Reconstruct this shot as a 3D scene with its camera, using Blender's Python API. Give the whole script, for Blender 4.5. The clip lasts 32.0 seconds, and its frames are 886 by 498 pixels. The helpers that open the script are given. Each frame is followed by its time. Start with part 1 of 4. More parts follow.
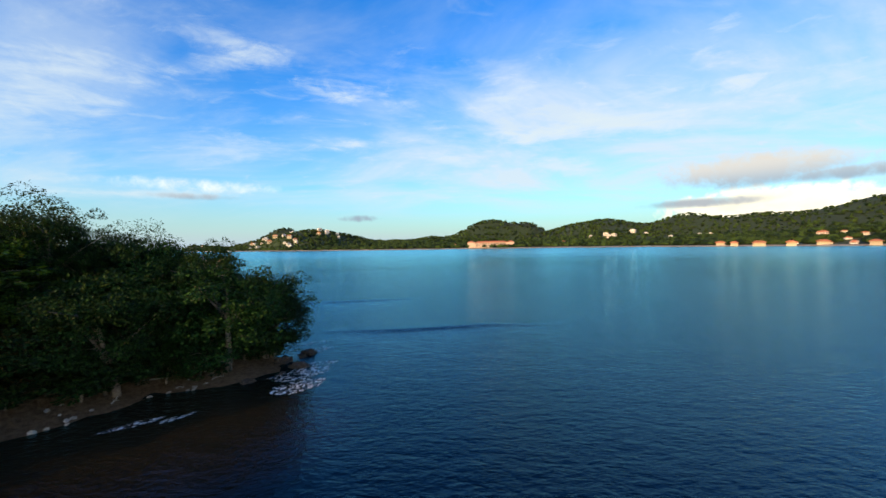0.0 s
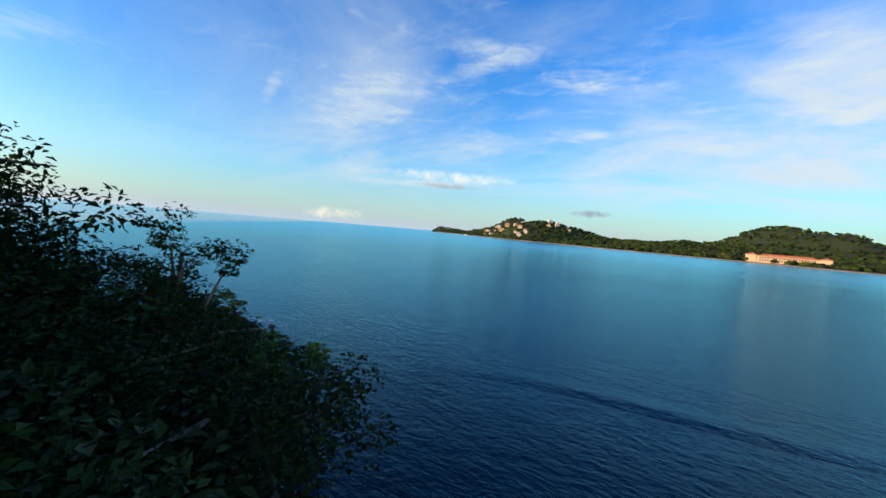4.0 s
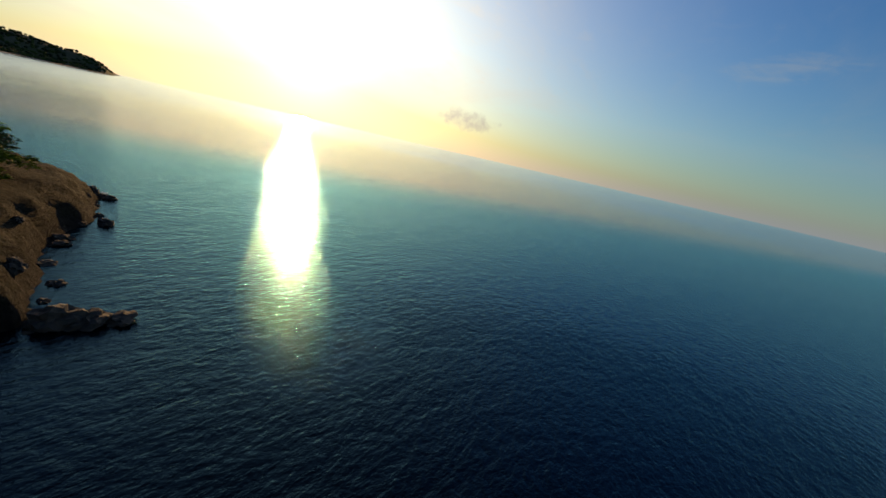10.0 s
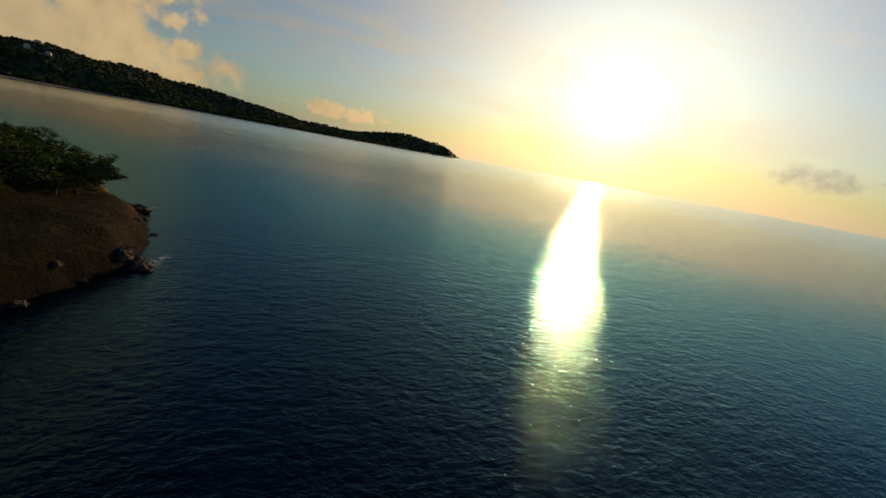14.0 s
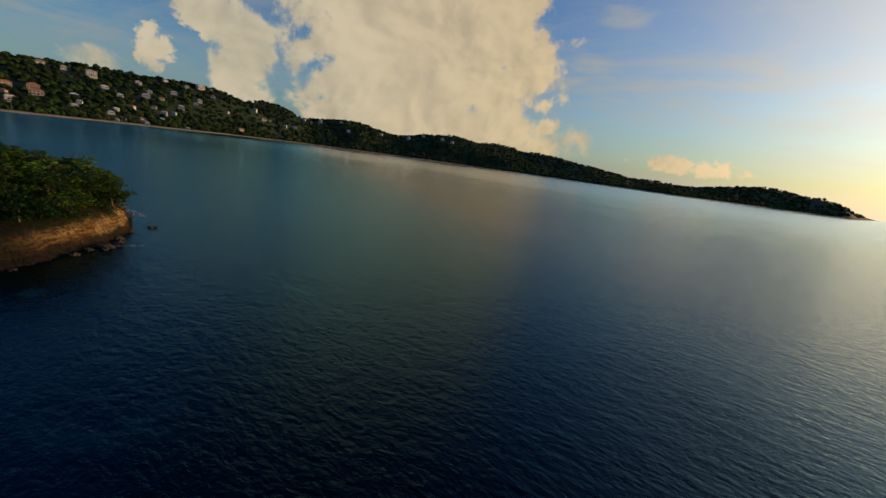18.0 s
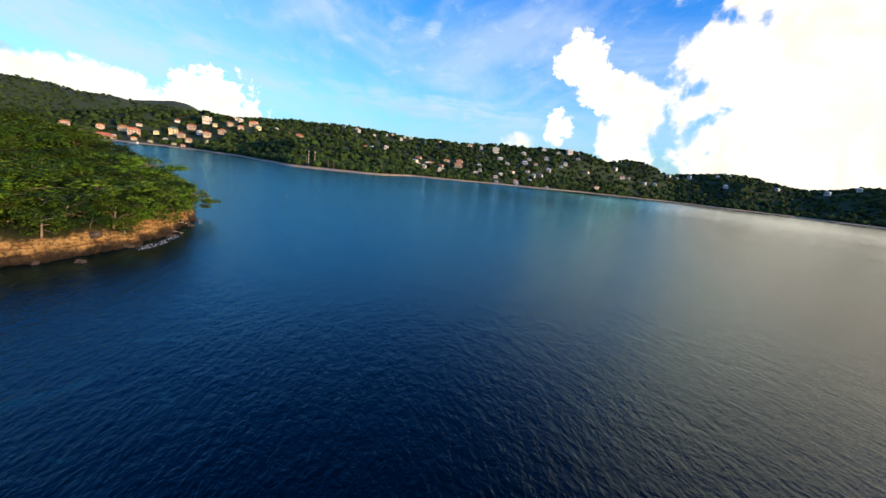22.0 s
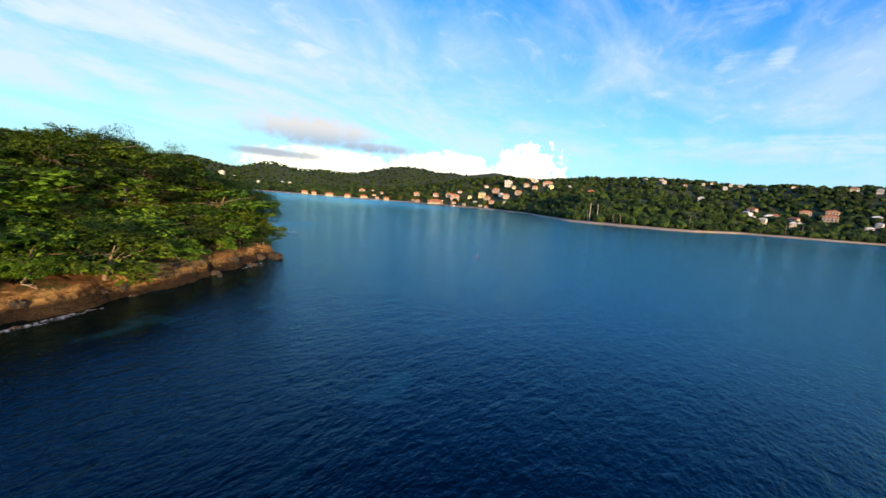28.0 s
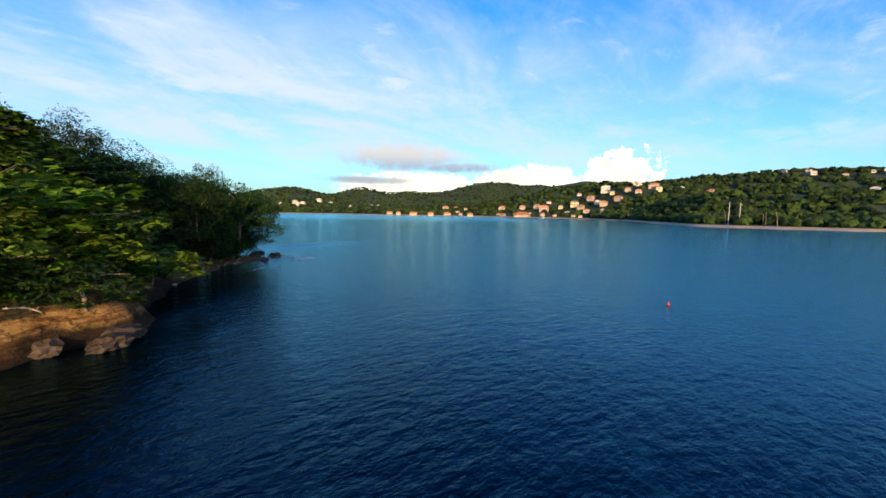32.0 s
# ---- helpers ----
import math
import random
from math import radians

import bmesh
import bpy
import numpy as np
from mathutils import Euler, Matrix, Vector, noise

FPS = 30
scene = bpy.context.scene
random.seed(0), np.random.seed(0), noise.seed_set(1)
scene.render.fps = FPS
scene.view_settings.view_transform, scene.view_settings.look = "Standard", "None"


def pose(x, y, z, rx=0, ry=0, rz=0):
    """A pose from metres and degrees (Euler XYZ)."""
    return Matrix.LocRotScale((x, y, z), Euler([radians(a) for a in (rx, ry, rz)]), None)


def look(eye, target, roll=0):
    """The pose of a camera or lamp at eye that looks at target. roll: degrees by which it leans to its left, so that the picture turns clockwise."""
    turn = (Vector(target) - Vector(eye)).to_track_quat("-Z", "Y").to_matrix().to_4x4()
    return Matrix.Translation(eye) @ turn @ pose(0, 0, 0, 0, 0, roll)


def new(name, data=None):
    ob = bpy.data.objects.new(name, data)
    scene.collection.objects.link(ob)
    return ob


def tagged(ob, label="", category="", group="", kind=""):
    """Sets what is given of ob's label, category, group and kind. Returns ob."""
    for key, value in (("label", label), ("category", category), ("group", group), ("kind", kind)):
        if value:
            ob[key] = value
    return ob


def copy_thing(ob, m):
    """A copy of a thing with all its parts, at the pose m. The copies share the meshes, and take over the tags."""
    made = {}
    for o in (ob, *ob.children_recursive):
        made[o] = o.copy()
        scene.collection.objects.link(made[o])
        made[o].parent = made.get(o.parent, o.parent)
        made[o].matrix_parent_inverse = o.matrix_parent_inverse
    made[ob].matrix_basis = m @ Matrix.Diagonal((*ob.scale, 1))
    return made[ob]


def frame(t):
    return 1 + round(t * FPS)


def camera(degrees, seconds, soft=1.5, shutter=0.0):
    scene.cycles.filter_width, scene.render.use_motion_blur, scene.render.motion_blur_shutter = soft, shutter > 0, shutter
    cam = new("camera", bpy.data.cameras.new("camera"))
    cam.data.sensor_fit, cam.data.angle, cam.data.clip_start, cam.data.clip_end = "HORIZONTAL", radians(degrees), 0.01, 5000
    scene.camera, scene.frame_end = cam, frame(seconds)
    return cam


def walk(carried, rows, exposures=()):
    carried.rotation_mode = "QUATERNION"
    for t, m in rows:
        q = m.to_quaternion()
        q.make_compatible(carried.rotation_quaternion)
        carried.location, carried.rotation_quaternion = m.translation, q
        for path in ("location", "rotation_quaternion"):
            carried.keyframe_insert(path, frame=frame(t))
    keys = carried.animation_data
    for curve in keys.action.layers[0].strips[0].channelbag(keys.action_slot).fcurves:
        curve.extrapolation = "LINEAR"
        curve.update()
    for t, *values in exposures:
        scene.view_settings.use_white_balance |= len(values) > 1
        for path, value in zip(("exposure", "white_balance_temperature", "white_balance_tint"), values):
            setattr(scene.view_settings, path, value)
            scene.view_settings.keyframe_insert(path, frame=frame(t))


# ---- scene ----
cam = camera(98.65, 32.0, soft=1.6)

# seconds, place, tilt, lean, turn
PATH = [
    (0.0, 0.00, 0.00, 10.00, 89.29, 1.14, 0.00),
    (0.5, -1.96, 6.98, 10.32, 88.85, 1.20, 1.67),
    (1.0, -3.80, 13.43, 10.54, 88.43, 0.87, 4.25),
    (1.5, -5.59, 19.34, 10.63, 88.27, 0.31, 7.77),
    (2.0, -7.48, 24.77, 10.57, 88.41, -0.27, 11.93),
    (2.5, -9.67, 29.78, 10.36, 88.56, -1.26, 16.91),
    (3.0, -12.44, 34.36, 10.07, 88.60, -2.07, 22.15),
    (3.5, -15.82, 38.55, 9.78, 88.11, -3.39, 27.57),
    (5.5, -33.31, 51.95, 9.73, 83.81, -7.90, 51.77),
    (6.0, -36.97, 54.76, 10.19, 82.70, -8.82, 58.89),
    (6.5, -40.74, 57.39, 10.75, 81.28, -9.74, 66.99),
    (7.0, -44.81, 59.65, 11.25, 79.70, -10.34, 75.61),
    (7.5, -49.08, 61.21, 11.59, 77.89, -11.11, 84.34),
    (8.0, -53.57, 61.94, 11.78, 76.81, -11.14, 93.05),
    (8.5, -58.21, 61.83, 11.86, 75.80, -11.51, 100.74),
    (9.0, -62.87, 60.98, 11.84, 75.47, -11.84, 107.94),
    (9.5, -67.44, 59.59, 11.75, 75.16, -12.17, 114.12),
    (10.0, -71.76, 57.88, 11.56, 75.22, -12.65, 119.54),
    (10.5, -75.75, 55.94, 11.29, 75.51, -13.21, 124.66),
    (11.0, -79.40, 53.81, 10.95, 75.81, -13.28, 129.44),
    (11.5, -82.84, 51.49, 10.61, 75.82, -13.09, 134.46),
    (12.0, -86.07, 48.96, 10.30, 75.90, -13.00, 139.34),
    (12.5, -88.95, 46.37, 10.04, 75.72, -12.47, 144.57),
    (13.0, -91.53, 43.87, 9.83, 75.80, -12.15, 149.76),
    (13.5, -94.01, 41.55, 9.70, 75.70, -11.33, 155.46),
    (15.5, -109.48, 33.60, 10.67, 76.54, -8.82, 178.61),
    (16.0, -113.63, 31.35, 10.99, 76.64, -8.71, -175.55),
    (16.5, -117.58, 28.60, 11.35, 76.76, -8.47, -169.82),
    (17.0, -121.23, 25.13, 11.74, 76.71, -8.12, -163.94),
    (17.5, -124.47, 20.84, 12.14, 76.62, -7.92, -158.00),
    (18.0, -127.13, 15.83, 12.51, 76.49, -7.77, -151.81),
    (18.5, -129.03, 10.25, 12.82, 76.46, -7.56, -145.64),
    (19.0, -130.02, 4.18, 13.04, 76.55, -7.24, -139.18),
    (19.5, -130.01, -2.24, 13.15, 76.72, -6.71, -132.65),
    (20.0, -129.01, -8.84, 13.13, 77.05, -6.41, -126.05),
    (20.5, -127.11, -15.46, 12.99, 77.28, -6.25, -119.44),
    (21.0, -124.45, -21.79, 12.72, 77.50, -6.33, -112.97),
    (21.5, -121.08, -27.63, 12.39, 77.93, -6.37, -106.71),
    (22.0, -117.03, -32.88, 12.07, 78.22, -6.50, -100.54),
    (22.5, -112.36, -37.46, 11.82, 78.38, -6.70, -94.48),
    (23.0, -107.14, -41.33, 11.65, 78.51, -6.87, -88.61),
    (23.5, -101.52, -44.44, 11.56, 78.59, -7.07, -83.03),
    (24.0, -95.63, -46.79, 11.51, 78.70, -7.24, -77.69),
    (24.5, -89.65, -48.33, 11.43, 78.96, -7.32, -72.88),
    (25.0, -83.81, -49.03, 11.31, 79.41, -7.15, -68.76),
    (25.5, -78.35, -48.84, 11.10, 80.12, -6.97, -65.45),
    (27.5, -62.83, -40.27, 9.26, 82.19, -5.37, -59.06),
    (28.0, -58.93, -37.94, 8.76, 82.66, -4.52, -57.97),
    (28.5, -55.10, -35.45, 8.28, 83.05, -3.71, -56.91),
    (29.0, -51.25, -32.77, 7.81, 83.44, -2.99, -55.84),
    (29.5, -47.35, -29.93, 7.36, 83.69, -2.41, -54.58),
    (30.0, -43.53, -27.07, 6.93, 83.92, -1.90, -53.14),
    (30.5, -39.96, -24.36, 6.54, 84.20, -1.53, -51.35),
    (31.0, -36.91, -21.84, 6.20, 84.43, -1.26, -49.39),
    (31.5, -34.09, -19.47, 5.97, 84.59, -0.98, -47.39),
    (32.0, -31.42, -17.23, 5.87, 84.53, -0.98, -45.33),
]
turns = np.unwrap([radians(r[6]) for r in PATH])
walk(cam, [(r[0], pose(r[1], r[2], r[3], r[4], r[5], math.degrees(a))) for r, a in zip(PATH, turns)],
     exposures=[(0.0, 1.22, 6400, 8), (3.0, 1.17, 6500, 8), (6.0, 1.0, 6650, 10), (9.0, 0.15, 7200, 10), (13.0, -0.4, 8200, 9), (16.5, -0.55, 7600, 9), (18.0, -0.2, 6800, 8), (19.0, 0.35, 6200, 8), (21.0, 0.95, 5750, 10),
                (23.0, 1.3, 5800, 10), (28.0, 1.3, 6050, 10), (32.0, 1.25, 6150, 10)])

# ---- light ----
SUN_BEARING, SUN_HEIGHT = 139.5, 8.0          # degrees, bearing counted to the left of +y


def heading(bearing, height=0.0):
    b, h = radians(bearing), radians(height)
    return Vector((-math.sin(b) * math.cos(h), math.cos(b) * math.cos(h), math.sin(h)))


TO_SUN = heading(SUN_BEARING, SUN_HEIGHT)
sun_data = bpy.data.lights.new("sun", "SUN")
sun_data.energy, sun_data.angle, sun_data.color = 3.2, radians(0.6), (1.0, 0.59, 0.25)
sun = new("sun", sun_data)
sun.matrix_world = look((0, 0, 400), Vector((0, 0, 400)) - TO_SUN)


class Nodes:
    """Short hand for building node trees."""

    def __init__(self, tree):
        self.tree = tree

    def add(self, kind, **values):
        node = self.tree.nodes.new(kind)
        for key, value in values.items():
            if key in node.inputs.keys():
                node.inputs[key].default_value = value
            else:
                setattr(node, key, value)
        return node

    def join(self, a, b):
        self.tree.links.new(a, b)

    def feed(self, socket, value):
        if isinstance(value, (int, float, tuple)):
            socket.default_value = value
        else:
            self.join(value, socket)

    def math(self, op, a, b=0.0, c=None, clamp=False):
        node = self.add("ShaderNodeMath", operation=op, use_clamp=clamp)
        for socket, value in zip(node.inputs, (a, b, c)):
            if value is not None:
                self.feed(socket, value)
        return node.outputs[0]

    def ramp(self, value, stops, smooth=True):
        node = self.add("ShaderNodeValToRGB")
        node.color_ramp.interpolation = "EASE" if smooth else "LINEAR"
        while len(node.color_ramp.elements) < len(stops):
            node.color_ramp.elements.new(0.5)
        for element, (at, colour) in zip(node.color_ramp.elements, stops):
            element.position = at
            element.color = (colour, colour, colour, 1) if isinstance(colour, (int, float)) else (*colour, 1)
        self.feed(node.inputs[0], value)
        return node.outputs[0]

    def step(self, value, low, high):
        node = self.add("ShaderNodeMapRange", interpolation_type="SMOOTHSTEP")
        node.inputs["From Min"].default_value, node.inputs["From Max"].default_value = low, high
        self.feed(node.inputs["Value"], value)
        return node.outputs[0]

    def noise(self, vector, scale, detail=3.0, rough=0.5, distort=0.0):
        node = self.add("ShaderNodeTexNoise", Scale=scale, Detail=detail, Roughness=rough, Distortion=distort)
        if vector is not None:
            self.join(vector, node.inputs["Vector"])
        return node.outputs["Fac"]

    def mix(self, fac, a, b, blend="MIX"):
        node = self.add("ShaderNodeMix", data_type="RGBA", blend_type=blend)
        self.feed(node.inputs[0], fac)
        for socket, value in ((node.inputs[6], a), (node.inputs[7], b)):
            self.feed(socket, (*value, 1) if isinstance(value, tuple) and len(value) == 3 else value)
        return node.outputs[2]

    def stretch(self, vector, scale, turn=(0, 0, 0)):
        node = self.add("ShaderNodeMapping")
        node.inputs["Scale"].default_value = scale
        node.inputs["Rotation"].default_value = turn
        self.join(vector, node.inputs["Vector"])
        return node.outputs[0]


# ---- sky ----
world = bpy.data.worlds.new("sky")
scene.world = world
world.use_nodes = True
world.node_tree.nodes.clear()
W = Nodes(world.node_tree)
air = W.add("ShaderNodeTexSky", sky_type="NISHITA", sun_disc=False, sun_elevation=radians(SUN_HEIGHT),
            sun_rotation=radians(-SUN_BEARING), altitude=0.0, air_density=1.0, dust_density=0.5, ozone_density=1.6)
AIR, GLOW = 0.12, 0.33                         # strength of the clear sky; brightness of lit cloud
way = W.add("ShaderNodeTexCoord").outputs["Generated"]
parts = W.add("ShaderNodeSeparateXYZ")
W.join(way, parts.inputs[0])
bearing = W.math("MULTIPLY", W.math("ARCTAN2", W.math("MULTIPLY", parts.outputs[0], -1.0), parts.outputs[1]), 57.29578)
height = W.math("MULTIPLY", W.math("ARCSINE", parts.outputs[2]), 57.29578)
dot = W.add("ShaderNodeVectorMath", operation="DOT_PRODUCT")
W.join(way, dot.inputs[0])
dot.inputs[1].default_value = TO_SUN
near_sun = W.math("MAXIMUM", dot.outputs["Value"], 0.0)


def lit(r, g, b):
    return (r * GLOW, g * GLOW, b * GLOW)


clear = W.add("ShaderNodeHueSaturation", Saturation=1.65, Value=AIR)
W.join(air.outputs[0], clear.inputs["Color"])
# pale haze low over the horizon
haze = W.math("MULTIPLY", W.math("POWER", 2.718, W.math("MULTIPLY", W.math("MAXIMUM", height, 0.0), -0.105)), 0.95)
tinted = W.mix(1.0, clear.outputs[0], (0.37, 0.95, 1.46), "MULTIPLY")
warmth = W.math("POWER", near_sun, 4.0)
tinted = W.mix(W.step(height, 32.0, 70.0), tinted, W.mix(1.0, tinted, (0.28, 0.29, 0.33), "MULTIPLY"))
sky = W.mix(haze, tinted, W.mix(warmth, lit(0.76, 0.89, 1.08), lit(1.95, 1.60, 1.15)))
dusk = W.math("MULTIPLY", W.math("POWER", near_sun, 12.0), W.math("POWER", 2.718, W.math("MULTIPLY", W.math("MAXIMUM", height, 0.0), -0.22)))
sky = W.mix(W.math("MULTIPLY", dusk, 0.9), sky, lit(2.7, 1.60, 0.55))
sky = W.mix(W.math("MULTIPLY", W.math("MULTIPLY", W.math("POWER", near_sun, 6.0), 0.28), W.step(height, 1.0, 10.0)), sky, lit(1.6, 1.45, 1.2))
# high thin cloud: soft veils and streaks in a flat layer overhead
lift = W.math("ADD", W.math("MAXIMUM", parts.outputs[2], 0.0), 0.16)
flat = W.add("ShaderNodeCombineXYZ")
W.join(W.math("DIVIDE", parts.outputs[0], lift), flat.inputs[0])
W.join(W.math("DIVIDE", parts.outputs[1], lift), flat.inputs[1])
veil = W.noise(W.stretch(flat.outputs[0], (0.62, 0.95, 1.0), (0, 0, radians(20))), 1.1, 7.0, 0.58, 0.7)
wisps = W.noise(W.stretch(flat.outputs[0], (1.1, 2.3, 1.0), (0, 0, radians(-38))), 1.5, 9.0, 0.64, 0.5)
fleck = W.noise(W.stretch(flat.outputs[0], (3.0, 5.0, 1.0), (0, 0, radians(10))), 1.6, 8.0, 0.62, 0.8)
thin = W.math("ADD", W.math("MULTIPLY", W.step(veil, 0.38, 0.72), 0.62),
              W.math("ADD", W.math("MULTIPLY", W.step(wisps, 0.47, 0.76), 0.28), W.math("MULTIPLY", W.step(fleck, 0.54, 0.76), 0.25)), clamp=True)
spread_db = W.math("DIVIDE", W.math("SUBTRACT", bearing, -35.0), 60.0)
spread_dh = W.math("DIVIDE", W.math("SUBTRACT", height, 14.0), 13.0)
sheet = W.math("SUBTRACT", 1.0, W.math("ADD", W.math("MULTIPLY", spread_db, spread_db), W.math("MULTIPLY", spread_dh, spread_dh)), clamp=True)
south_db = W.math("DIVIDE", W.math("WRAP", W.math("SUBTRACT", bearing, 182.0), 180.0, -180.0), 38.0)
south_dh = W.math("DIVIDE", W.math("SUBTRACT", height, 16.0), 20.0)
south = W.math("SUBTRACT", 1.0, W.math("ADD", W.math("MULTIPLY", south_db, south_db), W.math("MULTIPLY", south_dh, south_dh)), clamp=True)
sheet = W.math("ADD", sheet, W.math("MULTIPLY", south, 0.40))
thin = W.math("ADD", thin, W.math("MULTIPLY", sheet, W.math("MULTIPLY", veil, 1.15)), clamp=True)
thin = W.math("MULTIPLY", W.math("MULTIPLY", thin, W.step(height, 1.0, 9.0)), W.math("SUBTRACT", 1.0, W.math("MULTIPLY", W.step(height, 20.0, 42.0), 0.93)))
west_db = W.math("DIVIDE", W.math("SUBTRACT", bearing, 84.0), 36.0)
open_west = W.math("SUBTRACT", 1.0, W.math("MULTIPLY", west_db, west_db), clamp=True)
thin = W.math("MULTIPLY", thin, W.math("SUBTRACT", 1.0, W.math("MULTIPLY", open_west, 0.85)))
sky = W.mix(W.math("MULTIPLY", thin, 0.9), sky, W.mix(warmth, lit(0.98, 1.10, 1.18), lit(1.75, 1.5, 1.15)))
# single wisps and streaks of the high cloud, combed out along their length
plane = W.add("ShaderNodeCombineXYZ")
W.join(bearing, plane.inputs[0])
W.join(height, plane.inputs[1])


def wisp(b, h, rb, rh, slant, strength):
    """A feathered streak round the bearing b and height h, its half-length and half-width and its slant in degrees."""
    db = W.math("WRAP", W.math("SUBTRACT", bearing, b), 180.0, -180.0)
    dh = W.math("SUBTRACT", height, h)
    c, s = math.cos(radians(slant)), math.sin(radians(slant))
    u = W.math("ADD", W.math("MULTIPLY", db, c / rb), W.math("MULTIPLY", dh, s / rb))
    v = W.math("ADD", W.math("MULTIPLY", db, -s / rh), W.math("MULTIPLY", dh, c / rh))
    inside = W.math("SUBTRACT", 1.0, W.math("ADD", W.math("MULTIPLY", u, u), W.math("MULTIPLY", v, v)))
    return W.math("MULTIPLY", W.step(W.math("ADD", inside, comb), -0.3, 1.8), strength)


combed = W.noise(W.stretch(plane.outputs[0], (0.07, 0.42, 1.0), (0, 0, radians(8))), 1.0, 7.0, 0.62, 0.9)
curls = W.noise(W.stretch(plane.outputs[0], (0.26, 0.55, 1.0)), 1.0, 8.0, 0.65, 0.6)
comb = W.math("ADD", W.math("MULTIPLY", W.math("SUBTRACT", combed, 0.52), 4.2), W.math("MULTIPLY", W.math("SUBTRACT", curls, 0.52), 2.6))
WISPS = [(44, 17, 11, 4.2, -10, 0.75), (27, 25, 7, 1.8, 5, 0.6), (11, 21, 8, 1.3, 8, 0.75), (-9, 20, 7, 2.0, -12, 0.7), (-15, 15.2, 6, 1.2, -4, 0.95), (13, 14.2, 6, 1.4, 6, 0.7),
         (-18, 11, 6, 1.0, -4, 0.6), (-35.5, 23, 3.2, 1.4, -28, 0.95), (-38, 17.7, 3.5, 1.0, -14, 0.8), (-28, 16.3, 13, 3.4, -4, 0.6), (38, 6.9, 13, 0.8, -3, 0.8), (29, 23.5, 7, 1.6, -20, 0.6),
         (15.8, 20.7, 6, 1.0, 10, 0.8), (29.5, 13.1, 6, 2.4, 0, 0.55), (14, 14.3, 3, 0.8, 0, 0.8), (58.5, 16.3, 0.9, 2.6, 20, 0.45), (81, 16, 7, 1.6, -4, 0.35),
         (-13.5, 14.3, 5, 1.2, 18, 0.85), (-17.7, 10.7, 7, 1.2, 15, 0.75), (-2, 12.3, 5, 1.0, 10, 0.7), (-8, 15.8, 5, 1.0, 6, 0.8), (-25, 16, 8, 2.6, 12, 0.6), (-38, 17.5, 5, 1.2, 0, 0.7),
         (-45, 14, 14, 4.0, 0, 0.55), (-97, 18, 1.6, 1.2, -30, 0.8), (-92.6, 18, 2.4, 0.9, -20, 0.75), (-86.5, 15.5, 2.8, 0.8, -8, 0.65), (-97, 8.6, 16, 1.6, 2, 0.65), (-92, 24, 6, 2.4, 0, 0.4),
         (-105, 9, 10, 2.6, 10, 0.45), (-160, 19, 6, 1.8, -6, 0.75), (-170, 14, 3, 1.2, 8, 0.7), (-173, 19.5, 3.5, 1.6, 0, 0.7), (-179, 10.5, 10, 2.6, 0, 0.5)]
for streak in WISPS:
    sky = W.mix(W.math("MULTIPLY", wisp(*streak), 0.9), sky, W.mix(warmth, lit(1.02, 1.14, 1.20), lit(1.75, 1.5, 1.15)))
# heaped clouds: each a rounded region with billowed edges
puff = W.noise(way, 11.0, 6.0, 0.52, 0.2)
small = W.noise(way, 34.0, 8.0, 0.62, 0.3)
edge = W.math("ADD", W.math("MULTIPLY", W.math("SUBTRACT", puff, 0.5), 2.6), W.math("MULTIPLY", W.math("SUBTRACT", small, 0.5), 0.6))
edge_small = W.math("MULTIPLY", W.math("SUBTRACT", small, 0.5), 4.6)
behind = W.add("ShaderNodeVectorMath", operation="ADD")
W.join(way, behind.inputs[0])
behind.inputs[1].default_value = tuple(0.022 * v for v in heading(SUN_BEARING, 35))
puff_soft, puff_behind = W.noise(way, 6.5, 4.0, 0.5, 0.3), W.noise(behind.outputs[0], 6.5, 4.0, 0.5, 0.3)
turned = W.math("ADD", 0.62, W.math("MULTIPLY", W.math("SUBTRACT", puff_soft, puff_behind), 2.4), clamp=True)


def heap(b, h, rb, rh, soft=0.35, fine=False, rough=1.0):
    """A cloud round the bearing b and height h, with half-axes rb and rh in degrees."""
    db = W.math("DIVIDE", W.math("WRAP", W.math("SUBTRACT", bearing, b), 180.0, -180.0), rb)
    dh = W.math("DIVIDE", W.math("SUBTRACT", height, h), rh)
    inside = W.math("SUBTRACT", 0.95, W.math("ADD", W.math("MULTIPLY", db, db), W.math("MULTIPLY", dh, dh)))
    return W.step(W.math("ADD", inside, W.math("MULTIPLY", edge_small if fine else edge, rough)), 0.0, soft)


def union(values):
    out = values[0]
    for v in values[1:]:
        out = W.math("MAXIMUM", out, v)
    return out


heaps = union([heap(-147, 13, 21, 14), heap(-143, 26, 21, 9), heap(-152, 4, 21, 5, 0.5, False, 0.6), heap(-125, 8, 4.5, 7.0), heap(-117.5, 16.0, 3.6, 3.6, 0.3, True, 0.5), heap(-121, 12.5, 3.6, 3.2, 0.3, True, 0.5),
               heap(-116, 7.4, 2.0, 2.6, 0.7, True, 0.9), heap(-111, 5.0, 3.0, 1.6, 1.2, True, 0.5),
               heap(-70, 4.4, 6.2, 4.4, 0.4, True, 0.75), heap(-58, 3.8, 10.0, 3.4, 0.5, True, 0.5), heap(-41, 3.2, 13, 3.2, 0.7, True, 0.4),
               heap(176, 3.0, 6.5, 1.2, 0.8, True), heap(-166, 6.0, 2.0, 1.5, 0.8, True), heap(49, 1.2, 4.5, 1.0, 2.4, True, 0.6), heap(33, 8.0, 12.0, 1.0, 2.4, True, 0.5)])
bars = heap(-95, 7.6, 15, 1.5, 2.2, True, 0.5)
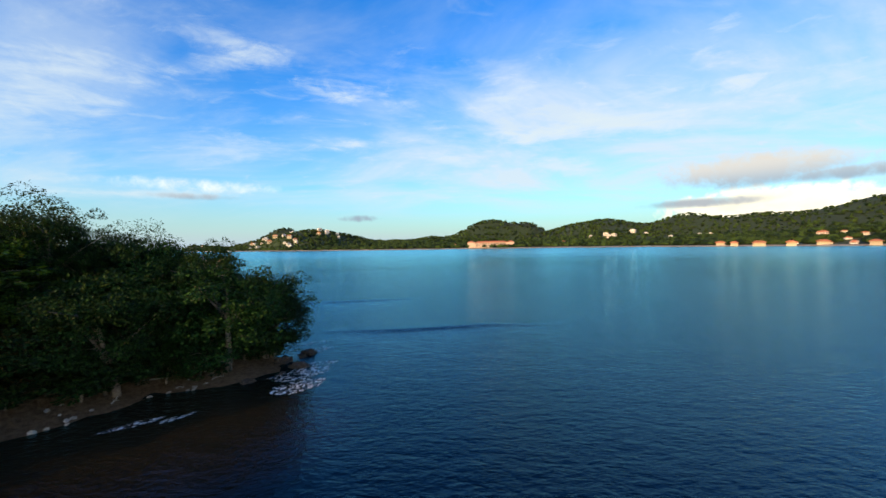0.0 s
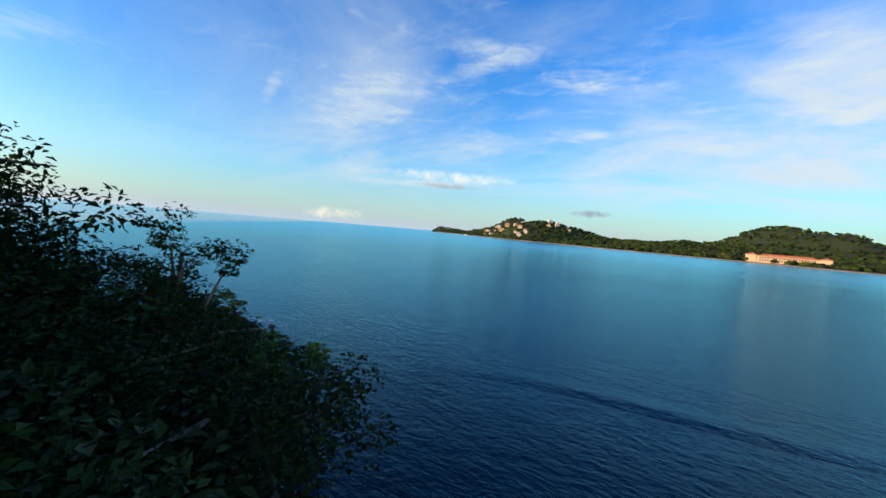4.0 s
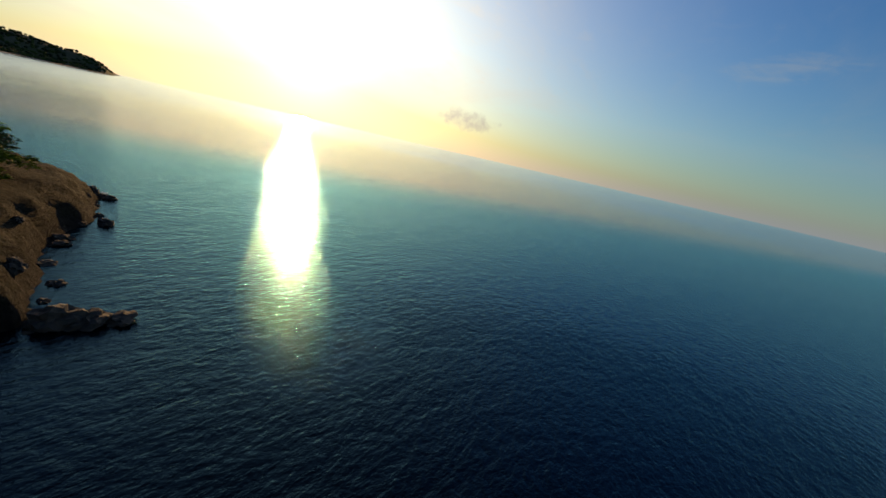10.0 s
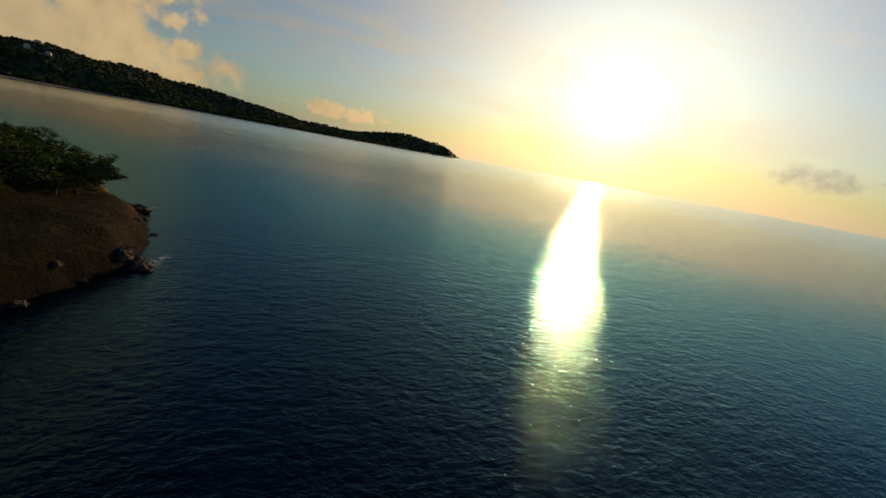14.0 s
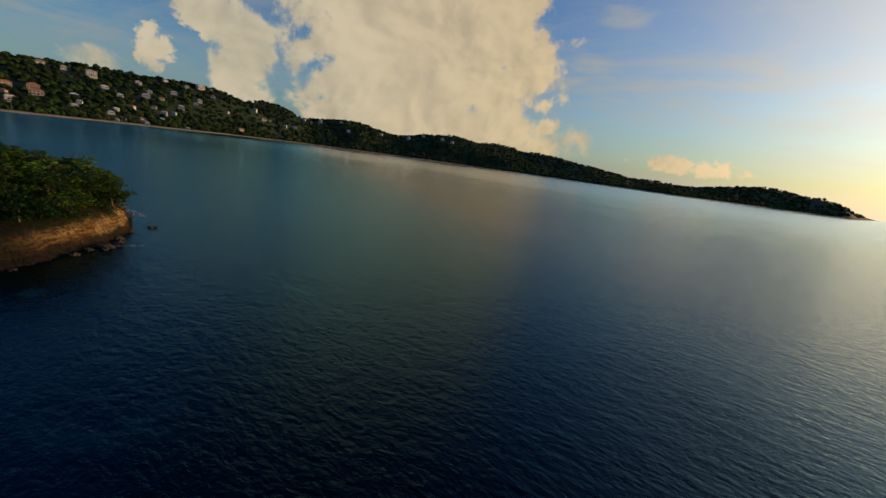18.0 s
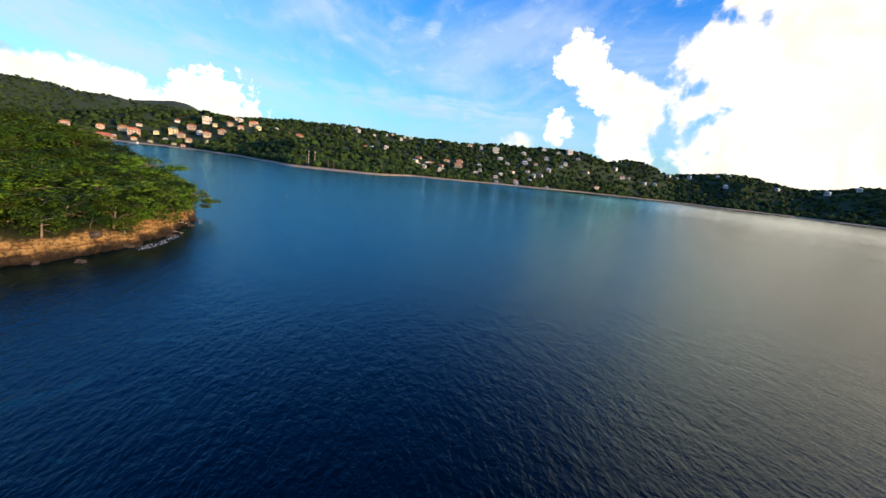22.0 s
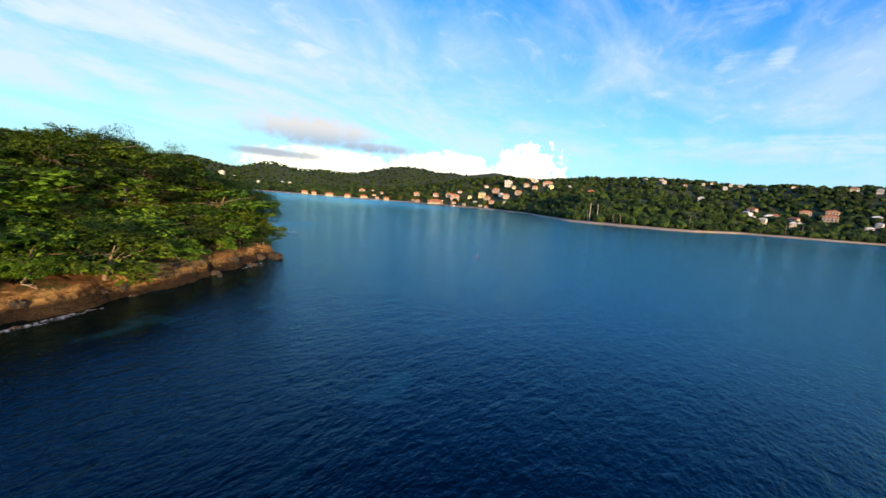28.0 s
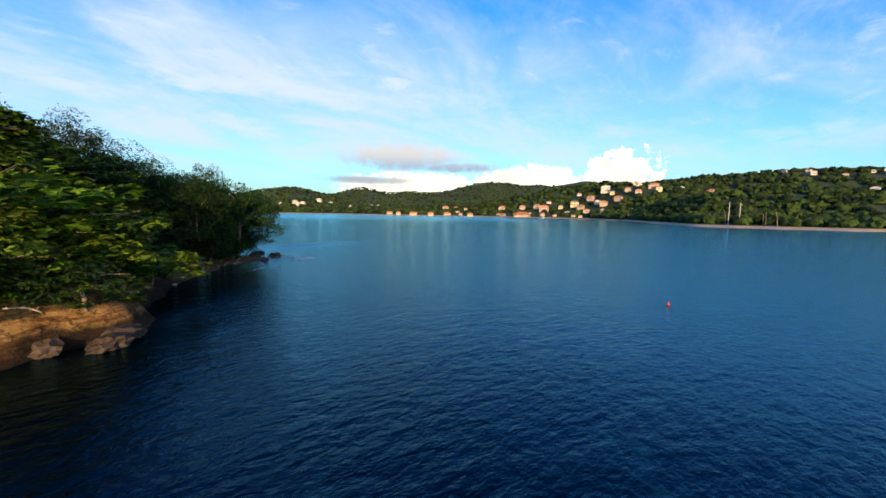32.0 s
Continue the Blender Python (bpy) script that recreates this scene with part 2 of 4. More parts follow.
grey = union([heap(-39, 8.0, 11, 2.5, 0.9, True, 0.35), heap(-47, 6.6, 8, 0.9, 1.0, True, 0.35), heap(-34.5, 4.5, 8.0, 0.75, 1.0, True, 0.25), heap(12, 4.0, 3.5, 0.6, 1.2, True, 0.5), heap(117, 4.5, 5.0, 1.6, 1.4, True, 0.6),
              heap(33, 6.6, 6.0, 0.5, 1.4, True, 0.4)])
shade = W.noise(way, 10.0, 4.0, 0.5, 0.4)
body = W.math("ADD", W.math("MULTIPLY", turned, 0.85), W.math("MULTIPLY", shade, 0.22))
heap_colour = W.mix(W.step(body, 0.26, 0.90), lit(1.42, 1.28, 0.98), lit(2.15, 1.88, 1.38))
grey_colour = W.mix(W.step(height, 5.6, 9.0), lit(0.46, 0.54, 0.66), lit(1.12, 1.0, 0.86))
gilded = W.mix(W.math("MULTIPLY", near_sun, 1.1, clamp=True), heap_colour, (1.20, 1.0, 0.74), "MULTIPLY")
sky = W.mix(W.math("MULTIPLY", heaps, 0.94), sky, gilded)
sky = W.mix(W.math("MULTIPLY", bars, 0.6), sky, lit(0.95, 0.96, 0.95))
sky = W.mix(W.math("MULTIPLY", grey, 0.85), sky, grey_colour)
# the aureole of the low sun in haze, warmer towards the horizon
wide = W.math("ADD", W.math("MULTIPLY", W.math("POWER", near_sun, 4.0), 0.85 * GLOW), W.math("MULTIPLY", W.math("POWER", near_sun, 14.0), 2.3 * GLOW))
close = W.math("MULTIPLY", W.math("POWER", near_sun, 220.0), 3.0 * GLOW)
aureole = W.add("ShaderNodeVectorMath", operation="SCALE")
W.join(W.mix(W.step(height, 0.0, 12.0), (1.0, 0.81, 0.62), (1.0, 0.92, 0.84)), aureole.inputs[0])
W.join(W.math("ADD", wide, close), aureole.inputs["Scale"])
total = W.add("ShaderNodeVectorMath", operation="ADD")
W.join(sky, total.inputs[0])
W.join(aureole.outputs[0], total.inputs[1])
back = W.add("ShaderNodeBackground", Strength=1.0)
W.join(total.outputs[0], back.inputs["Color"])
W.join(back.outputs[0], W.add("ShaderNodeOutputWorld").inputs["Surface"])


# ---- materials ----
def material(name):
    mat = bpy.data.materials.new(name)
    mat.use_nodes = True
    mat.node_tree.nodes.clear()
    n = Nodes(mat.node_tree)
    shader = n.add("ShaderNodeBsdfPrincipled")
    n.join(shader.outputs[0], n.add("ShaderNodeOutputMaterial").inputs["Surface"])
    place = n.add("ShaderNodeNewGeometry").outputs["Position"]
    return mat, n, shader, place


def relief(n, shader, height_value, strength, distance):
    bump = n.add("ShaderNodeBump", Strength=strength, Distance=distance)
    n.join(height_value, bump.inputs["Height"])
    n.join(bump.outputs[0], shader.inputs["Normal"])
    return bump


def mottled(name, dark, light, scale=1.0, rough=0.85, fine=12.0, bump=0.4, distance=0.05, spread=0.12):
    """A matt surface with broad stains and fine grain."""
    mat, n, shader, place = material(name)
    broad = n.noise(place, scale, 4.0, 0.6, 0.4)
    grain = n.noise(place, scale * fine, 5.0, 0.65)
    value = n.math("ADD", n.math("MULTIPLY", broad, 0.6), n.math("MULTIPLY", grain, 0.4))
    colour = n.mix(n.step(value, 0.34, 0.66), dark, light)
    tone = n.add("ShaderNodeHueSaturation")
    n.join(colour, tone.inputs["Color"])
    n.join(n.math("ADD", 1.0 - spread, n.math("MULTIPLY", n.add("ShaderNodeObjectInfo").outputs["Random"], 2 * spread)), tone.inputs["Value"])
    n.join(tone.outputs[0], shader.inputs["Base Color"])
    shader.inputs["Roughness"].default_value = rough
    relief(n, shader, value, bump, distance)
    return mat


def foliage(name, dark, light, far=False):
    mat, n, shader, place = material(name)
    island = n.add("ShaderNodeNewGeometry").outputs["Random Per Island"]
    broad = n.noise(place, 0.013 if far else 0.35, 4.0)
    mixv = n.math("ADD", n.math("MULTIPLY", island, 0.55), n.math("MULTIPLY", broad, 0.45))
    colour = n.mix(n.step(mixv, 0.15, 0.85), dark, light)
    tone = n.add("ShaderNodeHueSaturation")
    n.join(colour, tone.inputs["Color"])
    r = n.add("ShaderNodeObjectInfo").outputs["Random"]
    n.join(n.math("ADD", 0.75, n.math("MULTIPLY", r, 0.5)), tone.inputs["Value"])
    n.join(n.math("ADD", 0.485, n.math("MULTIPLY", r, 0.03)), tone.inputs["Hue"])
    n.join(tone.outputs[0], shader.inputs["Base Color"])
    shader.inputs["Roughness"].default_value = 0.62
    shader.inputs["Specular IOR Level"].default_value = 0.15
    if not far:
        through_leaf = n.add("ShaderNodeBsdfTranslucent")
        n.join(tone.outputs[0], through_leaf.inputs["Color"])
        both = n.add("ShaderNodeMixShader", Fac=0.13)
        n.join(shader.outputs[0], both.inputs[1])
        n.join(through_leaf.outputs[0], both.inputs[2])
        for node in n.tree.nodes:
            if node.bl_idname == "ShaderNodeOutputMaterial":
                n.join(both.outputs[0], node.inputs["Surface"])
    else:
        shader.inputs["Roughness"].default_value = 0.9
        relief(n, shader, n.noise(place, 0.7, 4.0, 0.7), 1.0, 1.2)
    return mat


LEAF = foliage("leaf_green", (0.004, 0.014, 0.002), (0.072, 0.138, 0.008))
LEAF_PALE = foliage("leaf_pale_green", (0.011, 0.032, 0.003), (0.125, 0.215, 0.012))
# dark leaf tone; its colour also holds the shade of the unlit side
LEAF_DARK = foliage("leaf_dark_green", (0.005, 0.014, 0.003), (0.026, 0.064, 0.009))
WOODS = foliage("far_woods_green", (0.004, 0.013, 0.004), (0.040, 0.070, 0.013), True)
BARK = mottled("bark_grey_brown", (0.09, 0.065, 0.045), (0.26, 0.20, 0.14), 3.0, 0.9, 9.0, 0.6, 0.02)
DRIFT = mottled("bleached_wood", (0.30, 0.26, 0.21), (0.48, 0.43, 0.36), 4.0, 0.85, 10.0, 0.4, 0.01)
SAND = mottled("sand_brown", (0.16, 0.105, 0.062), (0.30, 0.21, 0.13), 0.5, 0.9, 40.0, 0.3, 0.02)
ROCK = mottled("rock_dark", (0.016, 0.013, 0.010), (0.075, 0.052, 0.034), 0.8, 0.8, 7.0, 0.9, 0.12)
CLIFF_STONE = mottled("cliff_ochre", (0.20, 0.10, 0.04), (0.52, 0.33, 0.15), 0.7, 0.88, 6.0, 0.9, 0.15)
BEACH = mottled("beach_pale_sand", (0.34, 0.26, 0.18), (0.52, 0.43, 0.32), 0.05, 0.9, 9.0, 0.1, 0.1)


def island_material():
    """Ochre rock on steep faces, earth and dry grass on top, dark wet rock in the splash zone, sand on the beach. Shade
    of the north and west sides is painted into the colour.
    """
    mat, n, shader, place = material("island_ground")
    geo = n.add("ShaderNodeNewGeometry")
    sep = n.add("ShaderNodeSeparateXYZ")
    n.join(place, sep.inputs[0])
    nor = n.add("ShaderNodeSeparateXYZ")
    n.join(geo.outputs["Normal"], nor.inputs[0])
    wob = n.noise(place, 0.45, 5.0, 0.65, 0.5)
    fine = n.noise(place, 3.2, 6.0, 0.7, 0.3)
    strata = n.noise(n.stretch(place, (0.35, 0.35, 2.6)), 1.2, 6.0, 0.7, 0.8)
    stone = n.mix(n.step(strata, 0.36, 0.62), (0.17, 0.080, 0.026), (0.58, 0.36, 0.13))
    stone = n.mix(n.math("MULTIPLY", n.step(fine, 0.50, 0.62), 0.8), stone, (0.075, 0.042, 0.020))
    turf = n.mix(n.step(wob, 0.40, 0.62), (0.060, 0.050, 0.022), (0.035, 0.060, 0.014))
    turf = n.mix(n.math("MULTIPLY", n.step(fine, 0.45, 0.6), 0.6), turf, (0.13, 0.085, 0.036))
    lush = n.step(n.math("ADD", sep.outputs[1], n.math("MULTIPLY", wob, 8.0)), 34.0, 44.0)
    turf = n.mix(n.math("MULTIPLY", lush, 0.8), turf, (0.030, 0.058, 0.012))
    # turf darkened at the west end, its backlit shade put into the colour
    westward = n.step(n.math("SUBTRACT", n.math("MULTIPLY", wob, 6.0), sep.outputs[0]), 68.0, 76.0)
    turf = n.mix(n.math("MULTIPLY", westward, 0.75), turf, (0.024, 0.030, 0.010))
    lush = n.math("MAXIMUM", lush, westward)
    soil = n.mix(n.step(n.math("ADD", wob, n.math("MULTIPLY", lush, 0.2)), 0.42, 0.55), (0.22, 0.115, 0.048), turf)
    # stone painted darker to the north-west, where the cliffs lie in shade
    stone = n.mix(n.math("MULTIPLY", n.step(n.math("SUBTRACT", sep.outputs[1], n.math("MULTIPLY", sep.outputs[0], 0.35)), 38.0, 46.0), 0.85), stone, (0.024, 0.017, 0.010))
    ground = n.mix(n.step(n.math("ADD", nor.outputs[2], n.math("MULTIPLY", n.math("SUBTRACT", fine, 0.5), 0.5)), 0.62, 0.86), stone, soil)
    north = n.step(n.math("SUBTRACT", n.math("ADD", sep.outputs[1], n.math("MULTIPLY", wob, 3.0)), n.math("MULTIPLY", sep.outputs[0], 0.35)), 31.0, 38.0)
    ground = n.mix(n.math("MULTIPLY", north, 0.92), ground, n.mix(n.step(fine, 0.4, 0.6), (0.006, 0.006, 0.004), (0.020, 0.019, 0.009)))   # shade of the backlit north side, painted into the ground colour
    sandy = n.mix(n.step(fine, 0.35, 0.65), (0.15, 0.10, 0.058), (0.28, 0.195, 0.115))
    east = n.step(n.math("ADD", sep.outputs[0], n.math("MULTIPLY", wob, 3.0)), -29.0, -24.0)
    east = n.math("MULTIPLY", east, n.step(sep.outputs[1], 16.0, 21.0))
    beach = n.math("MULTIPLY", east, n.math("SUBTRACT", 1.0, n.step(sep.outputs[2], 1.1, 1.7)))
    ground = n.mix(beach, ground, sandy)
    splash = n.math("ADD", sep.outputs[2], n.math("MULTIPLY", n.math("SUBTRACT", wob, 0.5), 2.2))
    wet = n.math("MULTIPLY", n.math("SUBTRACT", 1.0, n.step(splash, 0.5, 1.2)), n.math("SUBTRACT", 1.0, n.math("MULTIPLY", east, 0.65)))
    ground = n.mix(n.math("MULTIPLY", wet, 0.92), ground, (0.018, 0.014, 0.011))
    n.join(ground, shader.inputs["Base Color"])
    shader.inputs["Roughness"].default_value = 0.9
    shader.inputs["Specular IOR Level"].default_value = 0.12
    relief(n, shader, n.math("ADD", n.math("MULTIPLY", strata, 0.8), n.math("MULTIPLY", fine, 0.8)), 1.0, 0.55)
    return mat


def water_material():
    mat, n, shader, place = material("sea_water")
    swell = n.noise(n.stretch(place, (0.06, 0.13, 0.1), (0, 0, radians(35))), 1.0, 2.0, 0.5, 0.3)
    chop = n.noise(n.stretch(place, (0.75, 1.35, 0.5), (0, 0, radians(30))), 1.0, 3.0, 0.58, 0.3)
    ripple = n.noise(n.stretch(place, (2.0, 3.2, 1.5), (0, 0, radians(15))), 1.0, 4.0, 0.62, 0.2)
    wind = n.noise(n.stretch(place, (0.22, 0.48, 0.3), (0, 0, radians(28))), 1.0, 3.0, 0.55, 0.4)
    gusts = n.noise(n.stretch(place, (0.004, 0.015, 0.01), (0, 0, radians(12))), 1.0, 4.0, 0.55, 0.8)
    h = n.math("ADD", n.math("ADD", n.math("MULTIPLY", swell, 0.4), n.math("MULTIPLY", wind, 0.5)), n.math("ADD", n.math("MULTIPLY", chop, 0.80), n.math("MULTIPLY", ripple, 0.58)))
    # waves are flattened away from the island to fit the camera's view of far water
    off = n.add("ShaderNodeVectorMath", operation="DISTANCE")
    n.join(place, off.inputs[0])
    off.inputs[1].default_value = (-50.0, 10.0, 0.0)
    far_flat = n.step(off.outputs["Value"], 75.0, 230.0)
    bump = relief(n, shader, n.math("MULTIPLY", h, n.math("SUBTRACT", 1.0, n.math("MULTIPLY", far_flat, 0.25))), 1.0, 0.098)
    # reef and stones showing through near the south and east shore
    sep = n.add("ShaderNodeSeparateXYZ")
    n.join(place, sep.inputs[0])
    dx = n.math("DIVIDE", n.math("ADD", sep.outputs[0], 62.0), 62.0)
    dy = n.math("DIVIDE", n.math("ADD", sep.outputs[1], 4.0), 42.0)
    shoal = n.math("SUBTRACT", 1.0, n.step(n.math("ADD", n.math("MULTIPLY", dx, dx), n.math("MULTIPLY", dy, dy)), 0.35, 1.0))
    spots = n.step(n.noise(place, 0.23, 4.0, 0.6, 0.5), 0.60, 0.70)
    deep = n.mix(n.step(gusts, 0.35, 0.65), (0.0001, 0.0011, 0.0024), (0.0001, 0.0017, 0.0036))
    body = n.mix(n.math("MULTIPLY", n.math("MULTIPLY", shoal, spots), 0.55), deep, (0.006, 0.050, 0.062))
    sx = n.math("DIVIDE", n.math("ADD", sep.outputs[0], 16.0), 12.0)
    sy = n.math("DIVIDE", n.math("SUBTRACT", sep.outputs[1], 21.0), 9.0)
    shallow = n.math("SUBTRACT", 1.0, n.step(n.math("ADD", n.math("ADD", n.math("MULTIPLY", sx, sx), n.math("MULTIPLY", sy, sy)), n.math("MULTIPLY", swell, 0.4)), 0.25, 1.25))
    body = n.mix(n.math("MULTIPLY", shallow, 0.8), body, (0.020, 0.017, 0.010))
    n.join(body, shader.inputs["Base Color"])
    shader.inputs["Specular IOR Level"].default_value = 0.0
    shader.inputs["Roughness"].default_value = 1.0
    # the mirrored light is given a tint
    mirror = n.add("ShaderNodeBsdfGlossy", distribution="BECKMANN")
    # tint painted by place to follow the light: blue in the bay, near neutral on the sunward south-west
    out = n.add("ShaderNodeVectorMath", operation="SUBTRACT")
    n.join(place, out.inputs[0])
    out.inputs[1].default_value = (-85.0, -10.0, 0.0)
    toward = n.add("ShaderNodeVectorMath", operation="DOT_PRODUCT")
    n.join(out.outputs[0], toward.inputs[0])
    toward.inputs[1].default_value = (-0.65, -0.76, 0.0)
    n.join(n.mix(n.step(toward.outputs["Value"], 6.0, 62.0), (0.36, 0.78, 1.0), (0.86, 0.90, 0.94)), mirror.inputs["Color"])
    n.join(n.math("ADD", n.math("ADD", 0.10, n.math("MULTIPLY", n.step(gusts, 0.4, 0.7), 0.03)), n.math("MULTIPLY", n.step(off.outputs["Value"], 60.0, 450.0), 0.13)), mirror.inputs["Roughness"])
    fresnel = n.add("ShaderNodeFresnel", IOR=1.34)
    n.join(bump.outputs[0], mirror.inputs["Normal"])
    n.join(bump.outputs[0], fresnel.inputs["Normal"])
    both = n.add("ShaderNodeMixShader")
    n.join(fresnel.outputs[0], both.inputs[0])
    n.join(shader.outputs[0], both.inputs[1])
    n.join(mirror.outputs[0], both.inputs[2])
    for node in n.tree.nodes:
        if node.bl_idname == "ShaderNodeOutputMaterial":
            n.join(both.outputs[0], node.inputs["Surface"])
    return mat


def foam_material():
    mat, n, shader, place = material("sea_foam")
    shader.inputs["Base Color"].default_value = (0.75, 0.80, 0.84, 1)
    shader.inputs["Roughness"].default_value = 0.8
    lace = n.noise(place, 2.6, 10.0, 0.72, 0.7)
    n.join(n.math("MULTIPLY", n.step(lace, 0.46, 0.62), 0.8), shader.inputs["Alpha"])
    return mat


def paint(name, colour, rough=0.7):
    c = tuple(0.86 * v for v in colour)
    return mottled(name, c, colour, 0.6, rough, 10.0, 0.05, 0.02, 0.06)


ISLAND = island_material()
WATER = water_material()
FOAM = foam_material()
LAND = mottled("hill_ground", (0.009, 0.024, 0.007), (0.026, 0.050, 0.013), 0.012, 0.95, 14.0, 0.8, 3.0, 0.0)


# ---- building blocks ----
def mesh_from(name, verts, faces, mat, smooth=False):
    me = bpy.data.meshes.new(name)
    me.from_pydata([tuple(v) for v in verts], [], [tuple(int(i) for i in f) for f in faces])
    for m in (mat if isinstance(mat, (list, tuple)) else [mat]):
        me.materials.append(m)
    if smooth:
        me.polygons.foreach_set("use_smooth", [True] * len(me.polygons))
    me.update()
    return me


def child(name, me, parent, label=""):
    ob = new(name, me)
    ob.parent = parent
    return tagged(ob, label)


def part(name, bm, mat, parent, label="", smooth=False):
    me = bpy.data.meshes.new(name)
    bm.to_mesh(me)
    bm.free()
    me.materials.append(mat)
    if smooth:
        me.polygons.foreach_set("use_smooth", [True] * len(me.polygons))
    return child(name, me, parent, label)


def fbm(x, y, seed=0.0, octaves=4):
    return noise.fractal(Vector((x, y, seed)), 1.0, 2.0, octaves)


# ---- the sea ----
def sea():
    """One sheet to the horizon, finer near the island."""
    rings = [0.0, 60.0, 140.0, 300.0, 700.0, 1600.0, 3200.0, 4800.0]
    verts, faces, count = [(-50.0, 10.0, 0.0)], [], 48
    for r in rings[1:]:
        verts += [(-50 + r * math.cos(2 * math.pi * k / count), 10 + r * math.sin(2 * math.pi * k / count), 0.0) for k in range(count)]
    for k in range(count):
        faces.append((0, 1 + k, 1 + (k + 1) % count))
    for j in range(len(rings) - 2):
        a, b = 1 + j * count, 1 + (j + 1) * count
        faces += [(a + k, b + k, b + (k + 1) % count, a + (k + 1) % count) for k in range(count)]
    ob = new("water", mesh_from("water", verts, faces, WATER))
    return tagged(ob, "dark blue rippled sea reaching to the horizon", "water", kind="structure")


sea()

# ---- the island ----
OUTLINE = np.array([(-12.4, 30.2), (-15.6, 26.9), (-18.6, 25.5), (-20.3, 23.0), (-21.7, 21.0), (-22.8, 19.6), (-25.0, 16.0), (-27.0, 12.0), (-28.2, 8.0),
                    (-29.0, 4.8), (-31.5, 4.0), (-33.5, 3.0), (-36.5, 0.8), (-39.7, -1.0), (-42.0, -2.2), (-45.0, -3.9), (-48.0, -4.8), (-52.7, -6.7),
                    (-56.5, -7.8), (-62.5, -8.4), (-70.0, -8.2), (-74.6, -7.2), (-78.2, -5.2), (-81.2, -2.4), (-83.6, 0.6), (-85.8, 4.6), (-87.4, 8.8),
                    (-88.1, 13.0), (-87.0, 16.0), (-84.9, 20.4), (-82.2, 24.0), (-79.3, 28.0), (-78.6, 31.5), (-77.5, 35.5), (-74.6, 36.8), (-70.0, 42.0), (-64.5, 48.0),
                    (-60.0, 55.0), (-56.8, 61.0), (-54.0, 61.8), (-49.3, 61.0), (-46.8, 59.0), (-42.0, 58.0), (-38.0, 56.0), (-34.8, 53.5), (-29.1, 48.4), (-25.5, 45.2),
                    (-20.0, 41.6), (-15.2, 38.3), (-13.4, 34.0)])


def inland(x, y):
    """Metres from the waterline of the island: positive on land."""
    p = np.stack([np.ravel(x), np.ravel(y)], 1)
    best, inside = np.full(len(p), 1e9), np.zeros(len(p), bool)
    for a, b in zip(OUTLINE, np.roll(OUTLINE, -1, 0)):
        ab = b - a
        s = np.clip(((p - a) @ ab) / (ab @ ab), 0, 1)
        best = np.minimum(best, np.hypot(*(p - a - s[:, None] * ab).T))
        cross = (a[1] > p[:, 1]) != (b[1] > p[:, 1])
        at = a[0] + (p[:, 1] - a[1]) / (ab[1] if ab[1] else 1e-9) * ab[0]
        inside ^= cross & (p[:, 0] < at)
    return np.where(inside, best, -best).reshape(np.shape(x))


def ease(v, low, high):
    s = np.clip((v - low) / (high - low), 0, 1)
    return s * s * (3 - 2 * s)


def island_height(x, y, d=None):
    x, y = np.asarray(x, float), np.asarray(y, float)
    d = inland(x, y) if d is None else d
    rough = np.array([fbm(a * 0.22, b * 0.22, 3.0, 5) for a, b in zip(np.ravel(x), np.ravel(y))]).reshape(x.shape)
    fine = np.array([fbm(a * 0.9, b * 0.9, 7.0, 4) for a, b in zip(np.ravel(x), np.ravel(y))]).reshape(x.shape)
    edge = d + 0.9 * rough + 0.3 * fine
    steep = ease(-x, 24.5, 31.0) * (1 - 0.55 * ease(y, 34, 46))          # cliffs south and west, low rocks north, beach east
    cliff = 2.5 * (0.68 * ease(edge, 0.1, 1.0) + 0.32 * ease(edge, 1.0, 2.4))
    beach = 0.12 * np.clip(d, -6, 9) + 0.9 * ease(d, 3.5, 8.0)
    hill = 6.8 * np.exp(-((x + 44) / 25) ** 2 - ((y - 21) / 17) ** 2) * ease(d, 1.5, 12.0)
    west = 0.9 * np.exp(-((x + 74) / 12) ** 2 - ((y - 12) / 16) ** 2) * ease(d, 1.0, 7.0)
    z = steep * cliff + (1 - steep) * beach + hill + west + ease(d, 0, 3) * (0.28 * rough + 0.14 * fine)
    return np.where(d < -0.6, np.minimum(z, -0.35 + 0.25 * d), z - 0.12)


def island():
    step = 0.6
    xs, ys = np.arange(-93, -8, step), np.arange(-15, 67, step)
    gx, gy = np.meshgrid(xs, ys)
    d = inland(gx, gy)
    z = island_height(gx, gy, d)
    keep = d > -4.0
    index = -np.ones(gx.shape, int)
    index[keep] = np.arange(keep.sum())
    verts = np.stack([gx[keep], gy[keep], np.maximum(z[keep], -2.0)], 1)
    a, b, c, e = index[:-1, :-1], index[:-1, 1:], index[1:, 1:], index[1:, :-1]
    ok = (a >= 0) & (b >= 0) & (c >= 0) & (e >= 0)
    faces = np.stack([a[ok], b[ok], c[ok], e[ok]], 1)
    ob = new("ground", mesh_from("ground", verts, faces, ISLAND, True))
    return tagged(ob, "small wooded island with ochre cliffs and a brown beach", "island", kind="structure")


island()

# ---- plants ----
rng = np.random.default_rng(11)


